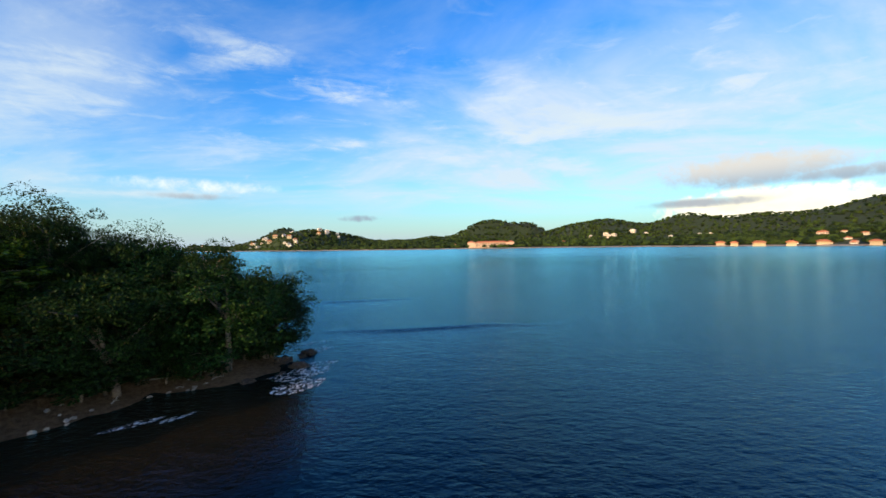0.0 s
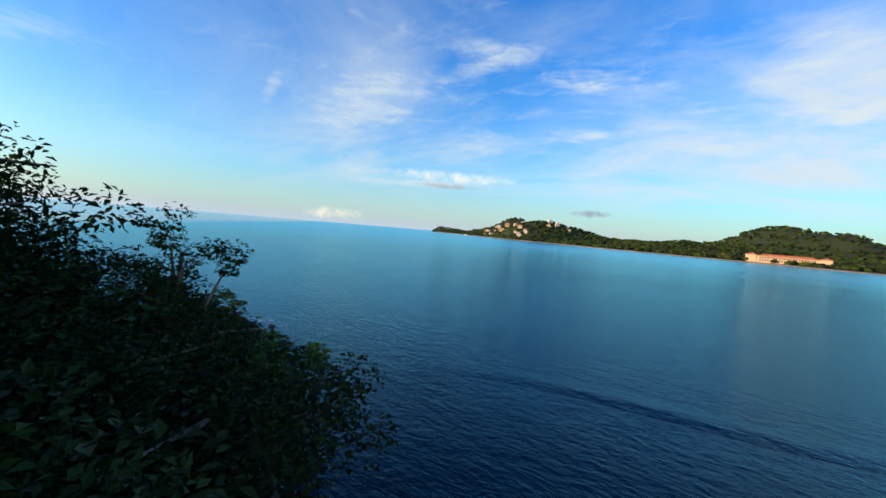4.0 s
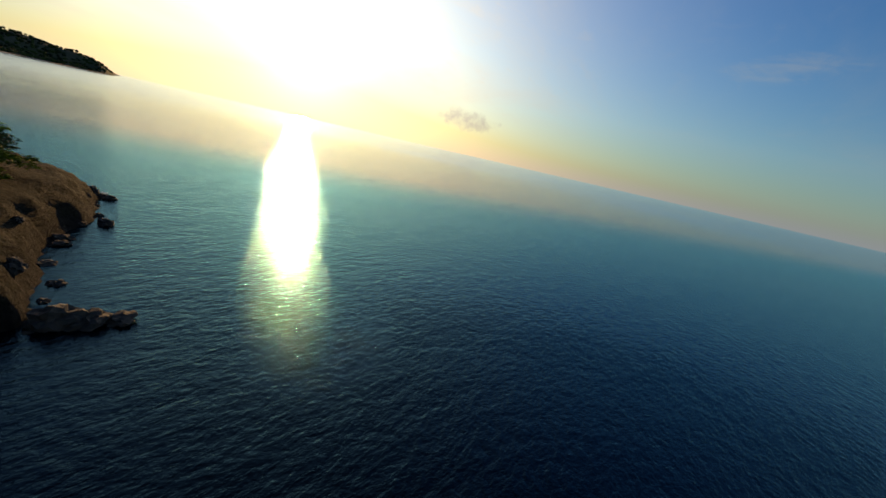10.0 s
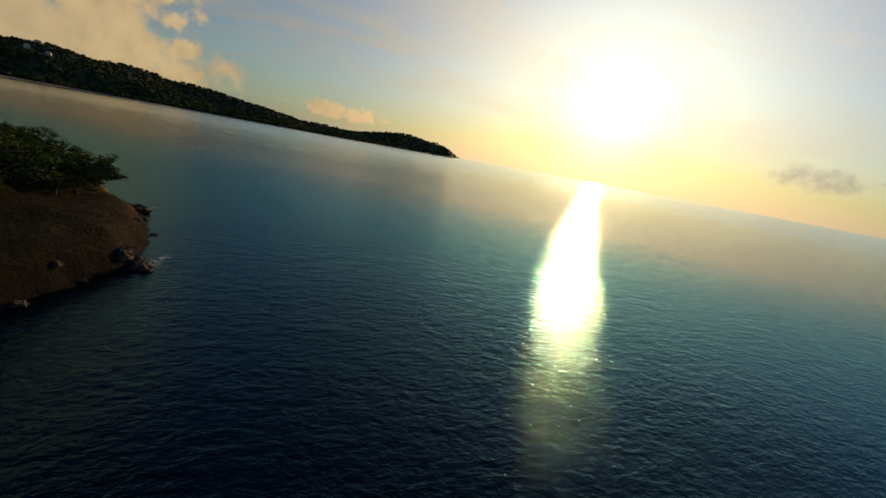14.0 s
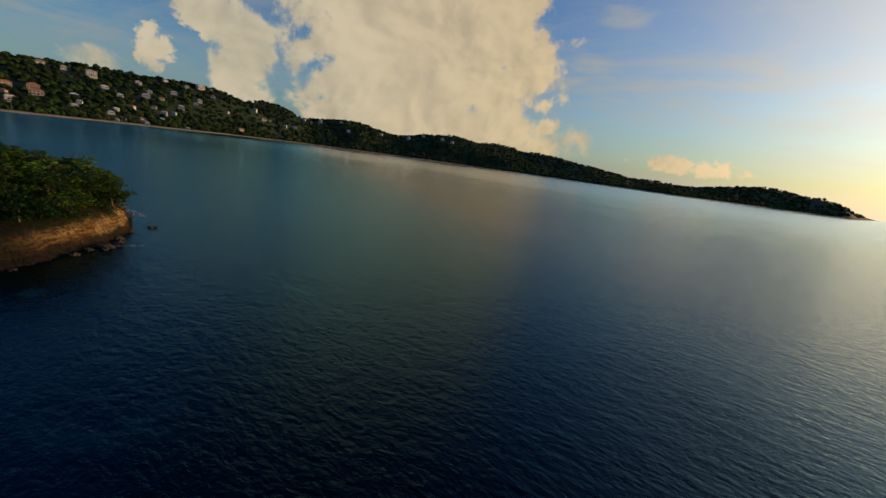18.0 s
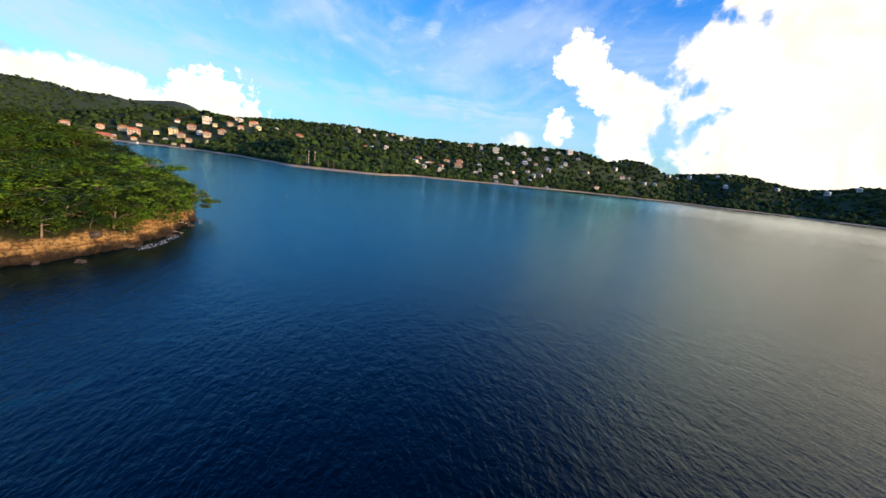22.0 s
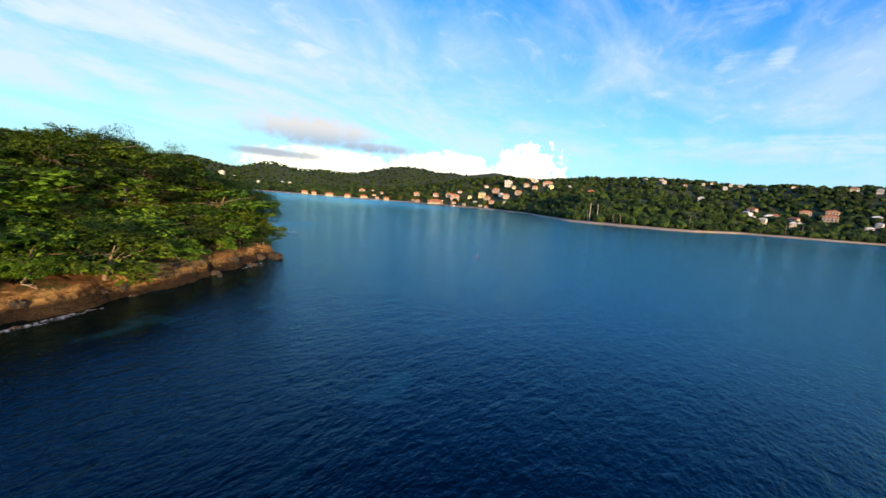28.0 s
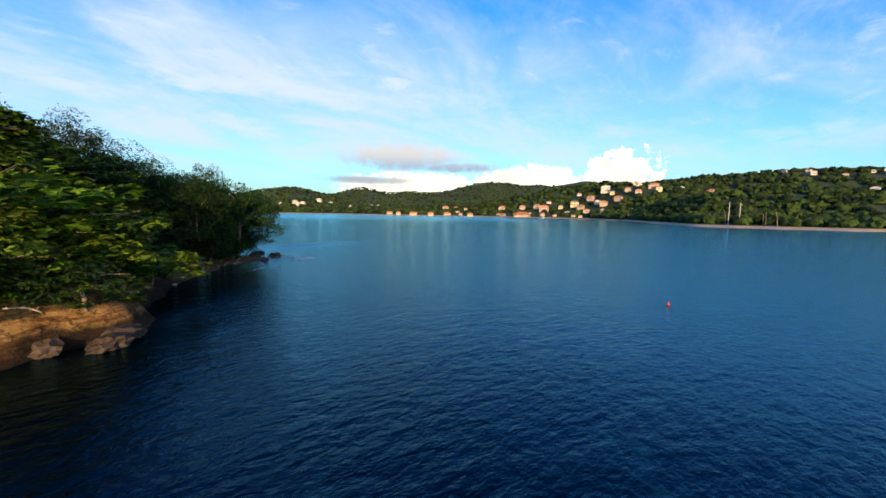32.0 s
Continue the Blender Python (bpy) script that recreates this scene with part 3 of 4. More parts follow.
def tube(verts, faces, points, radii, sides=6):
    base = len(verts)
    for i, (p, r) in enumerate(zip(points, radii)):
        p = Vector(p)
        axis = (Vector(points[min(i + 1, len(points) - 1)]) - Vector(points[max(i - 1, 0)])).normalized()
        u = axis.orthogonal().normalized()
        v = axis.cross(u)
        for k in range(sides):
            a = 2 * math.pi * k / sides
            verts.append(tuple(p + r * (math.cos(a) * u + math.sin(a) * v)))
    for i in range(len(points) - 1):
        for k in range(sides):
            a, b = base + i * sides + k, base + i * sides + (k + 1) % sides
            faces.append((a, b, b + sides, a + sides))


def leaves(centres, spread, per, size, r):
    """Folded leaves in layered sprays round the centres, their faces turned to the sky."""
    n = len(centres) * per
    grow = np.repeat(r.uniform(0.65, 1.3, (len(centres), 1)), per, 0)
    v = r.normal(0, 1, (n, 3))
    v /= np.linalg.norm(v, axis=1)[:, None]
    v *= r.uniform(0.25, 1.0, (n, 1)) ** 0.5
    out = v * np.asarray(spread) * grow
    out[:, 2] -= 0.35 * spread[2] * (v[:, 0] ** 2 + v[:, 1] ** 2)
    c = np.repeat(np.asarray(centres), per, 0) + out
    axis = out / np.asarray(spread) + r.normal(0, 0.6, (n, 3))
    axis[:, 2] *= 0.5
    axis /= np.linalg.norm(axis, axis=1)[:, None] + 1e-9
    side = np.cross(axis, np.array([0, 0, 0.55]) + 0.95 * v + r.normal(0, 0.30, (n, 3)))
    side /= np.linalg.norm(side, axis=1)[:, None] + 1e-9
    up = np.cross(side, axis)
    s = size * r.uniform(0.6, 1.35, (n, 1))
    base, tip = c - axis * s * 0.5, c + axis * s * 0.6 - up * s * 0.12
    left, right = c + side * s * 0.30 + up * s * 0.10, c - side * s * 0.30 + up * s * 0.10
    verts = np.stack([base, left, tip, right], 1).reshape(-1, 3)
    k = np.arange(n)[:, None] * 4
    faces = np.concatenate([k + [0, 1, 2], k + [0, 2, 3]], 0)
    return verts, faces


CROWN_TOP = {}


def make_tree(seed, tall, wide, leaf_mat, clumps=42, per=86, leaf=0.20, low=0.30, label="", category="tree", name="tree", open_crown=False):
    """A tree at the origin: a leaning tapered trunk with limbs, and a crown of leaf sprays."""
    r = np.random.default_rng(seed)
    root = new(name)
    verts, faces = [], []
    lean = r.normal(0, 0.10, 2) * tall
    fork = tall * r.uniform(0.28, 0.42)
    trunk = [(0, 0, -0.4), (lean[0] * 0.1, lean[1] * 0.1, fork * 0.5), (lean[0] * 0.35, lean[1] * 0.35, fork), (lean[0] * 0.8, lean[1] * 0.8, tall * 0.78)]
    girth = 0.035 * tall
    tube(verts, faces, trunk, [girth, girth * 0.8, girth * 0.62, girth * 0.2], 7)
    ends = [np.array(trunk[-1])]
    for k in range(9):
        a = 2 * math.pi * k / 9 + r.uniform(-0.4, 0.4)
        start = np.array(trunk[2]) + (np.array(trunk[3]) - np.array(trunk[2])) * r.uniform(-0.2, 0.6)
        reach = wide * r.uniform(0.55, 0.95)
        end = start + np.array([math.cos(a) * reach, math.sin(a) * reach, tall * r.uniform(-0.02, 0.42)])
        mid = (start + end) / 2 + np.array([0, 0, tall * r.uniform(0.0, 0.10)])
        tube(verts, faces, [tuple(start), tuple(mid), tuple(end)], [girth * 0.42, girth * 0.28, girth * 0.08], 5)
        ends += [end, mid]
    child("trunk", mesh_from("trunk", verts, faces, BARK, True), root)
    centres = []
    while len(centres) < clumps:
        if r.random() < (0.75 if open_crown else 0.4):
            p = ends[r.integers(len(ends))] + r.normal(0, 0.16, 3) * wide
        else:
            v = r.normal(0, 1, 3)
            v /= np.linalg.norm(v)
            v *= r.uniform(0.62, 1.0)
            mid = low + (1 - low) / 2
            p = np.array([v[0] * wide + lean[0] * 0.6, v[1] * wide + lean[1] * 0.6, tall * (mid + v[2] * (1 - low) / 2)])
            p[2] += 0.1 * tall * math.sin(3.1 * p[0] + seed) * math.cos(2.7 * p[1])
        if p[2] > low * tall * 0.6:
            centres.append(p)
    v, f = leaves(centres, (0.27 * wide, 0.27 * wide, 0.17 * wide), per, leaf, r)
    child("crown", mesh_from("crown", v, f, leaf_mat), root)
    CROWN_TOP[seed] = float(np.quantile(v[:, 2], 0.993))
    return tagged(root, label, category, "trees of the island")


BROAD = [make_tree(20 + k, 5.6, 2.7, m, label=text) for k, (m, text) in enumerate([
    (LEAF, "broad green coastal tree with a dense crown"), (LEAF_DARK, "dark green coastal tree in dense woodland"),
    (LEAF, "spreading green tree above the cliff"), (LEAF_PALE, "pale yellow-green tree with loose foliage"),
    (LEAF_DARK, "deep green tree with a rounded uneven crown"), (LEAF, "leaning green tree with visible limbs"),
    (LEAF_PALE, "bright green tree catching the low sun"), (LEAF_DARK, "shaded dark tree with layered sprays")])]
SHRUB = [make_tree(60 + k, 2.6, 1.7, m, 26, 56, 0.20, 0.02, text, "shrub", "shrub") for k, (m, text) in enumerate([
    (LEAF_PALE, "light green shrub hanging over the cliff edge"), (LEAF, "dense green shrub at the rim of the rock"),
    (LEAF_DARK, "low dark green shrub among the trees"), (LEAF_PALE, "yellow-green bush with loose leaves")])]
AIRY = [make_tree(80, 6.0, 1.15, LEAF_DARK, 54, 70, 0.10, 0.34, "tall thin tree with an open see-through crown", open_crown=True)]
# dark leaf colour carries the shade of the shore wood
FINE = [make_tree(90 + k, 5.6, 2.7, LEAF_DARK, 84, 120, 0.135, 0.10, text) for k, text in enumerate([
    "dark dense shore tree with fine leaves behind the beach", "tall dark tree with a ragged fine-leaved crown", "deep green thicket tree at the north shore"])]
used = set()


def plant(kind, x, y, size=1.0, turn=None, sink=0.1, wide=1.0):
    """Sets a plant of that kind on the ground; the first one is the model itself."""
    z = float(island_height(np.array([x]), np.array([y]))[0])
    turn = rng.uniform(0, 360) if turn is None else turn
    m = pose(x, y, max(z, 0.1) - sink, rng.uniform(-6, 6), rng.uniform(-6, 6), turn) @ Matrix.Diagonal((wide * size * rng.uniform(0.9, 1.12), wide * size * rng.uniform(0.9, 1.12), size, 1))
    if kind.name in used:
        return copy_thing(kind, m)
    used.add(kind.name)
    kind.matrix_basis = m
    return kind


def scatter(step, jitter):
    for x in np.arange(-96, -10, step):
        for y in np.arange(-18, 62, step):
            yield x + rng.uniform(-jitter, jitter), y + rng.uniform(-jitter, jitter)


def meadow(x, y):
    """The grassy shoulder in the north-west and the open rocks of the west end."""
    return (y > 38 and x < -44.5) or (y > 44.5 and x < -38.5) or (x < -77.5) or (x < -72 and y > 22)


spots = [(x, y) for x, y in scatter(3.05, 1.1)]
depth = inland(np.array([p[0] for p in spots]), np.array([p[1] for p in spots]))
for (x, y), d in zip(spots, depth):
    shore = 2.4 if (x > -27 and 18 < y < 34) else 1.5
    if d < shore or meadow(x, y):
        continue
    ground_z = float(island_height(np.array([x]), np.array([y]))[0])
    tall = rng.uniform(5.2, 7.2) * (0.80 if d < 4.5 and x < -27 else 1.0) * (0.80 if x < -66 else 1.0)
    if y > 34:                                   # lower growth along the north shore
        tall = min(tall * 1.15, 10.4 - ground_z - 3.2 * float(ease(-x, 39, 47)) - 4.6 * float(ease(y + 0.75 * (x + 35), 44.5, 49.5)))
    if x > -47 and y < 15:                       # the cape is lower
        tall *= 0.62
    elif x > -42 and y < 26:
        tall *= 0.70
    if x < -69:                                  # and so is the west end
        tall = min(tall * 0.85, 6.0 + 0.3 * max(x + 78, 0) - ground_z)
    if x > -37 and 26 < y < 40:                  # tall wood behind the beach
        tall = min(max(tall * 1.3, 10.6 - ground_z), 8.6) if y + 0.75 * (x + 35) < 46 else tall
    wooded = x > -44 and y > 27
    which = rng.integers(3)
    if wooded:                                   # the shore wood rises from its edge inland
        tall = 5.6 * max(min(ground_z + tall / 1.2, 6.1 + 0.5 * d) * rng.uniform(0.90, 1.08) - ground_z, 2.0) / CROWN_TOP[90 + which]
    shaded_side = x > -30 or y > 34                      # darker leaf colour on this side stands in for its shade
    plant(FINE[which] if wooded else BROAD[rng.choice([1, 4, 7, 1, 0])] if shaded_side else BROAD[rng.integers(len(BROAD))], x, y, max(tall, 2.0) / 5.6, wide=max(1.0, min(1.35, 6.0 / max(tall, 2.0))))
# the tall trees behind the beach, by the height of their tops
for x, y, top in [(-20.6, 32.2, 10.8), (-20.5, 37.2, 11.0), (-18.0, 35.0, 10.2), (-16.0, 33.8, 8.8), (-23.0, 30.8, 10.2), (-25.5, 36.0, 11.4), (-18.8, 30.4, 10.2), (-24.5, 39.6, 10.8), (-29.5, 40.5, 11.2),
                  (-33.0, 41.5, 11.3), (-37.0, 42.0, 11.4), (-17.2, 36.4, 6.6), (-28.0, 34.0, 10.6), (-28.8, 44.2, 8.3), (-25.6, 41.4, 8.2), (-31.6, 46.6, 6.6), (-28.4, 46.6, 6.2), (-20.4, 27.6, 9.4), (-22.0, 25.4, 8.8)]:
    which = rng.integers(3)
    kind = FINE[which]
    top = min(top, 6.2 + 0.53 * float(inland(np.array([x]), np.array([y]))[0]))
    size = (top - float(island_height(np.array([x]), np.array([y]))[0])) / CROWN_TOP[90 + which]
    plant(kind, x, y, size, wide=min(1.0, 1.15 / size))
under = [(x, y) for x, y in scatter(4.0, 1.4)]
for (x, y), d in zip(under, inland(np.array([p[0] for p in under]), np.array([p[1] for p in under]))):
    if d > 3.5 and not meadow(x, y):
        # dark shrub colour chosen east and north, painting in shade
        plant(SHRUB[2 if x > -30 or y > 34 else rng.integers(len(SHRUB))], x, y, rng.uniform(0.9, 1.4), wide=1.4)
rim = [(x, y) for x, y in scatter(1.75, 0.8)]
depth = inland(np.array([p[0] for p in rim]), np.array([p[1] for p in rim]))
for (x, y), d in zip(rim, depth):
    low, high = (2.6, 5.0) if (x > -27 and 18 < y < 34) else (0.95, 4.2)
    if low < d < high and not meadow(x, y) and rng.random() < 0.62:
        # again mostly the dark shrub on the side that lies in shade
        plant(SHRUB[2 if (x > -30 or y > 34) and rng.random() < 0.7 else rng.integers(len(SHRUB))], x, y, rng.uniform(0.6, 1.25))
plant(FINE[1], -57.6, 51.2, 0.80, wide=0.58)
plant(SHRUB[2], -60.6, 49.2, 1.3, wide=1.2)
for x, y, s in [(-36.2, 47.2, 1.22), (-34.2, 48.2, 1.18)]:
    plant(AIRY[0], x, y, s)
for x, y, s in [(-51.0, 57.6, 1.1), (-56.5, 53.0, 0.6), (-60.8, 48.4, 0.9), (-54.5, 51.0, 0.5), (-64, 44.5, 0.8), (-34.0, 6.0, 1.2), (-36.2, 4.4, 1.1), (-38.6, 2.8, 1.2), (-31.8, 8.2, 1.3), (-30.4, 10.4, 1.2), (-40.8, 1.4, 1.2), (-43.4, 0.0, 1.2), (-45.6, -1.4, 1.1), (-48.0, -2.6, 1.2), (-50.4, -3.8, 1.1), (-53.0, -5.0, 1.2), (-28.6, 12.6, 1.2), (-27.4, 15.2, 1.1), (-80, 10, 1.3), (-78.5, 15, 1.2),
                (-81.5, 4.5, 1.2), (-79, 6, 1.3), (-80.5, 0.5, 1.0), (-77, 21, 1.0), (-75, 26, 0.9), (-80.5, 17.5, 1.0), (-76, 18, 1.3)]:
    plant(SHRUB[rng.integers(4)], x, y, s * 0.8)


shoulder = [(x, y) for x, y in scatter(2.9, 1.0) if x < -72]
for (x, y), d in zip(shoulder, inland(np.array([p[0] for p in shoulder]), np.array([p[1] for p in shoulder]))):
    if d > (4.5 if y > 6 else 2.2) and y < 36 and rng.random() < 0.8:
        size = min(rng.uniform(0.55, 1.05), (5.6 - float(island_height(np.array([x]), np.array([y]))[0])) / 2.9)
        plant(SHRUB[rng.choice([2, 2, 1])], x, y, max(size, 0.35))


# ---- rocks ----
def rock_mesh(seed, flat=0.6):
    bm = bmesh.new()
    bmesh.ops.create_icosphere(bm, subdivisions=3, radius=1.0)
    for v in bm.verts:
        p = v.co.copy()
        k = 1 + 0.42 * noise.fractal(p * 1.3 + Vector((seed, 0, 0)), 1.0, 2.0, 4)
        cell = noise.voronoi(p * 1.6 + Vector((0, seed, 0)))[0]
        k -= 0.22 * (cell[1] - cell[0] < 0.12)
        v.co = Vector((p.x * k, p.y * k * 0.8, p.z * k * flat))
    me = bpy.data.meshes.new("rock")
    bm.to_mesh(me)
    bm.free()
    me.materials.append(ROCK)
    return me


ROCKS = [rock_mesh(1.7 * k, 0.45 + 0.12 * (k % 3)) for k in range(5)]


def boulder(x, y, size, z=None):
    z = float(island_height(np.array([x]), np.array([y]))[0]) if z is None else z
    ob = new("boulder", ROCKS[rng.integers(5)])
    ob.matrix_basis = pose(x, y, max(z, -0.1) + size * 0.12, rng.uniform(-15, 15), rng.uniform(-15, 15), rng.uniform(0, 360)) @ Matrix.Diagonal((size, size, size, 1))
    return tagged(ob, "dark wet boulder at the foot of the shore", "rock", "boulders of the shore")


for a, b in zip(OUTLINE, np.roll(OUTLINE, -1, 0)):
    length = np.hypot(*(b - a))
    sandy = a[0] > -29 and a[1] < 30
    for k in range(int(length / (6.0 if sandy else 3.2)) + (0 if sandy else 1)):
        s = rng.random()
        p = a + (b - a) * s + rng.normal(0, 0.7, 2)
        boulder(p[0], p[1], rng.uniform(0.25, 0.5) if sandy else rng.uniform(0.25, 0.72))
for x, y, s in [(-78.0, 36.2, 1.1), (-79.0, 36.9, 0.9), (-80.0, 37.4, 0.7), (-88.6, 13.6, 0.6), (-85.4, 21.6, 0.7), (-84.0, -0.6, 0.7), (-83.2, -1.8, 0.6),
                (-30.2, 3.6, 0.9), (-29.6, 4.6, 1.0), (-12.2, 31.6, 0.8), (-12.8, 35.4, 0.8), (-14.0, 33.0, 0.7)]:
    boulder(x, y, s, 0.0)


# ---- surf ----
def foam(x, y, length, width, turn, label):
    """A thin sheet of broken foam lying on the water, with a ragged outline."""
    n, verts = 26, [(0.0, 0.0, 0.0)]
    for k in range(n):
        a = 2 * math.pi * k / n
        r = 1 + 0.35 * fbm(math.cos(a) * 1.7 + x, math.sin(a) * 1.7 + y, 2.0, 3)
        verts.append((length / 2 * r * math.cos(a), width / 2 * r * math.sin(a), 0.0))
    ob = new("foam", mesh_from("foam", verts, [(0, 1 + k, 1 + (k + 1) % n) for k in range(n)], FOAM))
    ob.matrix_basis = pose(x, y, 0.03, 0, 0, turn)
    return tagged(ob, label, "foam", "foam of the surf")


for x, y, l, w, turn in [(-11.3, 30.0, 4.4, 2.6, 35), (-10.6, 27.2, 3.8, 2.4, 40), (-10.8, 32.4, 3.0, 1.0, 20), (-12.4, 36.5, 4.0, 1.4, 60), (-13.6, 39.2, 4.0, 1.0, 40), (-19.8, 43.2, 5.0, 1.6, 35), (-26.5, 47.4, 6.0, 1.6, 40),
                         (-52.0, 63.0, 5.0, 1.2, 10), (-66.5, -9.6, 7.0, 0.9, 5), (-70.6, -9.3, 3.0, 1.3, 0), (-53.0, -7.9, 6.0, 0.7, 20), (-35.0, 0.8, 4.0, 0.6, 30), (-83.6, -1.4, 4.0, 0.7, 60), (-88.9, 12.4, 3.0, 0.8, 80),
                         (-18.0, 21.6, 3.0, 0.7, 40), (-16.0, 22.4, 2.2, 0.5, 50)]:
    foam(x, y, l, w, turn, "white lace of foam breaking against the shore")



def swell(points, width, tall):
    """A long smooth wave running in towards the beach."""
    verts, faces, across = [], [], 9
    for i, (x, y) in enumerate(points):
        fade = math.sin(math.pi * (i + 0.001) / (len(points) - 1))
        for k in range(across):
            s = k / (across - 1)
            crest = (math.sin(math.pi * s ** 0.8) ** 2) * tall * fade
            verts.append((x + 0.10 * width * (s - 0.5), y + width * (s - 0.5), crest + 0.012))
    for i in range(len(points) - 1):
        for k in range(across - 1):
            a = i * across + k
            faces.append((a, a + across, a + across + 1, a + 1))
    ob = new("wave", mesh_from("wave", verts, faces, WATER, True))
    return tagged(ob, "low dark swell rolling in towards the beach", "wave", kind="structure")


swell([(-20 + 1.6 * k, 44.2 + 0.16 * k + 0.4 * math.sin(0.5 * k)) for k in range(24)], 3.2, 0.15)
swell([(-34 + 1.8 * k, 66 + 0.4 * k + 0.6 * math.sin(0.4 * k)) for k in range(18)], 3.2, 0.12)


def grass(count):
    """Tufts of grass over the north-west shoulder."""
    r = np.random.default_rng(3)
    x, y = r.uniform(-80, -44, count), r.uniform(34, 61, count)
    keep = (inland(x, y) > 1.6)
    x, y = x[keep], y[keep]
    z = island_height(x, y)
    n, blades = len(x), 5
    p = np.repeat(np.stack([x, y, z - 0.03], 1), blades, 0) + np.concatenate([r.normal(0, 0.10, (n * blades, 2)), np.zeros((n * blades, 1))], 1)
    a = r.uniform(0, 6.283, n * blades)
    tall, lean = r.uniform(0.22, 0.55, n * blades), r.uniform(0.05, 0.3, n * blades)
    side = np.stack([-np.sin(a), np.cos(a), 0 * a], 1) * 0.03
    tip = p + np.stack([np.cos(a) * lean, np.sin(a) * lean, tall], 1)
    verts = np.stack([p - side, p + side, tip], 1).reshape(-1, 3)
    ob = new("grass", mesh_from("grass", verts, np.arange(len(verts)).reshape(-1, 3), LEAF))
    return tagged(ob, "dark green grass on the shoulder of the island", "grass", kind="stuff")


grass(9000)

# ---- the mainland across the bay ----
CENTRE = np.array([-50.0, 0.0])
COAST = np.array([(-1130, 1615), (-700, 1250), (-350, 960), (-98, 800), (124, 722), (285, 607), (372, 490), (430, 405), (478, 322), (470, 215), (400, 130), (300, 75), (242, 35),
                  (236, 0), (262, -45), (338, -80), (400, -180), (480, -330), (550, -480), (570, -640), (480, -800), (330, -900), (130, -950), (-60, -960), (-200, -1000), (-380, -1180), (-640, -1400)], float)
HILLS = [(-1105, 1695, 16, 77), (-690, 1660, 83, 119), (-475, 1370, 56, 200), (-15, 1390, 22, 247), (171, 1368, 85, 130), (285, 1305, 68, 84), (567, 1395, 77, 231), (779, 1237, 83, 149),
         (900, 1345, 60, 145), (1060, 1210, 81, 251), (1285, 1025, 127, 242), (1383, 830, 110, 242), (1490, 660, 126, 188), (822, 160, 61, 221), (799, -3, 67, 184), (797, -200, 59, 185),
         (781, -368, 70, 163), (744, -493, 70, 169), (800, -690, 78, 126), (760, -945, 68, 240), (520, -1215, 76, 242), (409, -1402, 81, 144), (265, -1535, 65, 226),
         (47, -1465, 33, 150), (-115, -1620, 21, 161), (-435, -1500, 45, 160), (-595, -1450, 32, 106), (420, 20, 22, 120), (590, 285, 46, 196), (585, -325, 23, 115)]
coast_bearing = np.unwrap(np.arctan2(-(COAST[:, 0] - CENTRE[0]), COAST[:, 1] - CENTRE[1]))
coast_range = np.hypot(*(COAST - CENTRE).T)


def coast_at(b):
    """How far the coast lies from the centre of the bay at a bearing (radians)."""
    r = np.interp(-b, -coast_bearing, coast_range)
    return r * (1 + 0.012 * np.sin(31 * b) + 0.006 * np.sin(77 * b + 1))


def hills(x, y):
    total = np.zeros(np.shape(x))
    for hx, hy, hz, hr in HILLS:
        total += (hz * np.exp(-((x - hx) ** 2 + (y - hy) ** 2) / hr ** 2)) ** 3
    return total ** (1 / 3)


def land_height(x, y):
    x, y = np.asarray(x, float), np.asarray(y, float)
    b = np.arctan2(-(x - CENTRE[0]), y - CENTRE[1])
    b = np.where(b > coast_bearing[0] + 0.02, b - 2 * math.pi, b)
    off = np.hypot(x - CENTRE[0], y - CENTRE[1]) - coast_at(b)
    ends = ease(coast_bearing[0] - b, 0.0, 0.02) * ease(b - coast_bearing[-1], 0.0, 0.02)
    shape = np.array([fbm(u * 0.006, v * 0.006, 1.0, 5) for u, v in zip(np.ravel(x), np.ravel(y))]).reshape(x.shape)
    z = 1.6 * ease(off, -4, 14) + (hills(x, y) + 7 + 9 * shape) * ease(off, 10, 190)
    return np.where(off < -4, -2.0, z) * ends - 1.5 * (1 - ends)


def mainland():
    bearings = np.linspace(coast_bearing[0], coast_bearing[-1], 760)
    offs = np.concatenate([[-12, -3, 3, 9, 16, 26], np.geomspace(40, 1500, 46)])
    bb, oo = np.meshgrid(bearings, offs)
    rr = coast_at(bb) + oo
    x, y = CENTRE[0] - rr * np.sin(bb), CENTRE[1] + rr * np.cos(bb)
    z = land_height(x, y)
    n = len(bearings)
    k = (np.arange(len(offs) - 1)[:, None] * n + np.arange(n - 1)[None, :]).ravel()
    faces = np.stack([k, k + n, k + n + 1, k + 1], 1)
    ob = new("hillside", mesh_from("hillside", np.stack([x.ravel(), y.ravel(), z.ravel()], 1), faces, [LAND, BEACH], True))
    strip = (np.arange(len(faces)) // (n - 1)) < 3
    ob.data.polygons.foreach_set("material_index", strip.astype(int))
    return tagged(ob, "wooded hills behind a pale beach across the bay", "hills", kind="structure")


mainland()


# ---- houses ----
WHITE = paint("wall_white", (0.66, 0.63, 0.57))
CREAM = paint("wall_cream", (0.46, 0.38, 0.26))
PINK = paint("wall_salmon", (0.46, 0.34, 0.26))
YELLOW = paint("wall_yellow", (0.72, 0.62, 0.30))
GREY = paint("wall_grey", (0.46, 0.46, 0.46))
ROOF_RED = mottled("roof_terracotta", (0.34, 0.11, 0.055), (0.52, 0.20, 0.10), 0.4, 0.8, 12.0, 0.3, 0.05)
ROOF_WHITE = mottled("roof_pale_metal", (0.52, 0.52, 0.52), (0.72, 0.72, 0.71), 0.4, 0.5, 12.0, 0.2, 0.05)
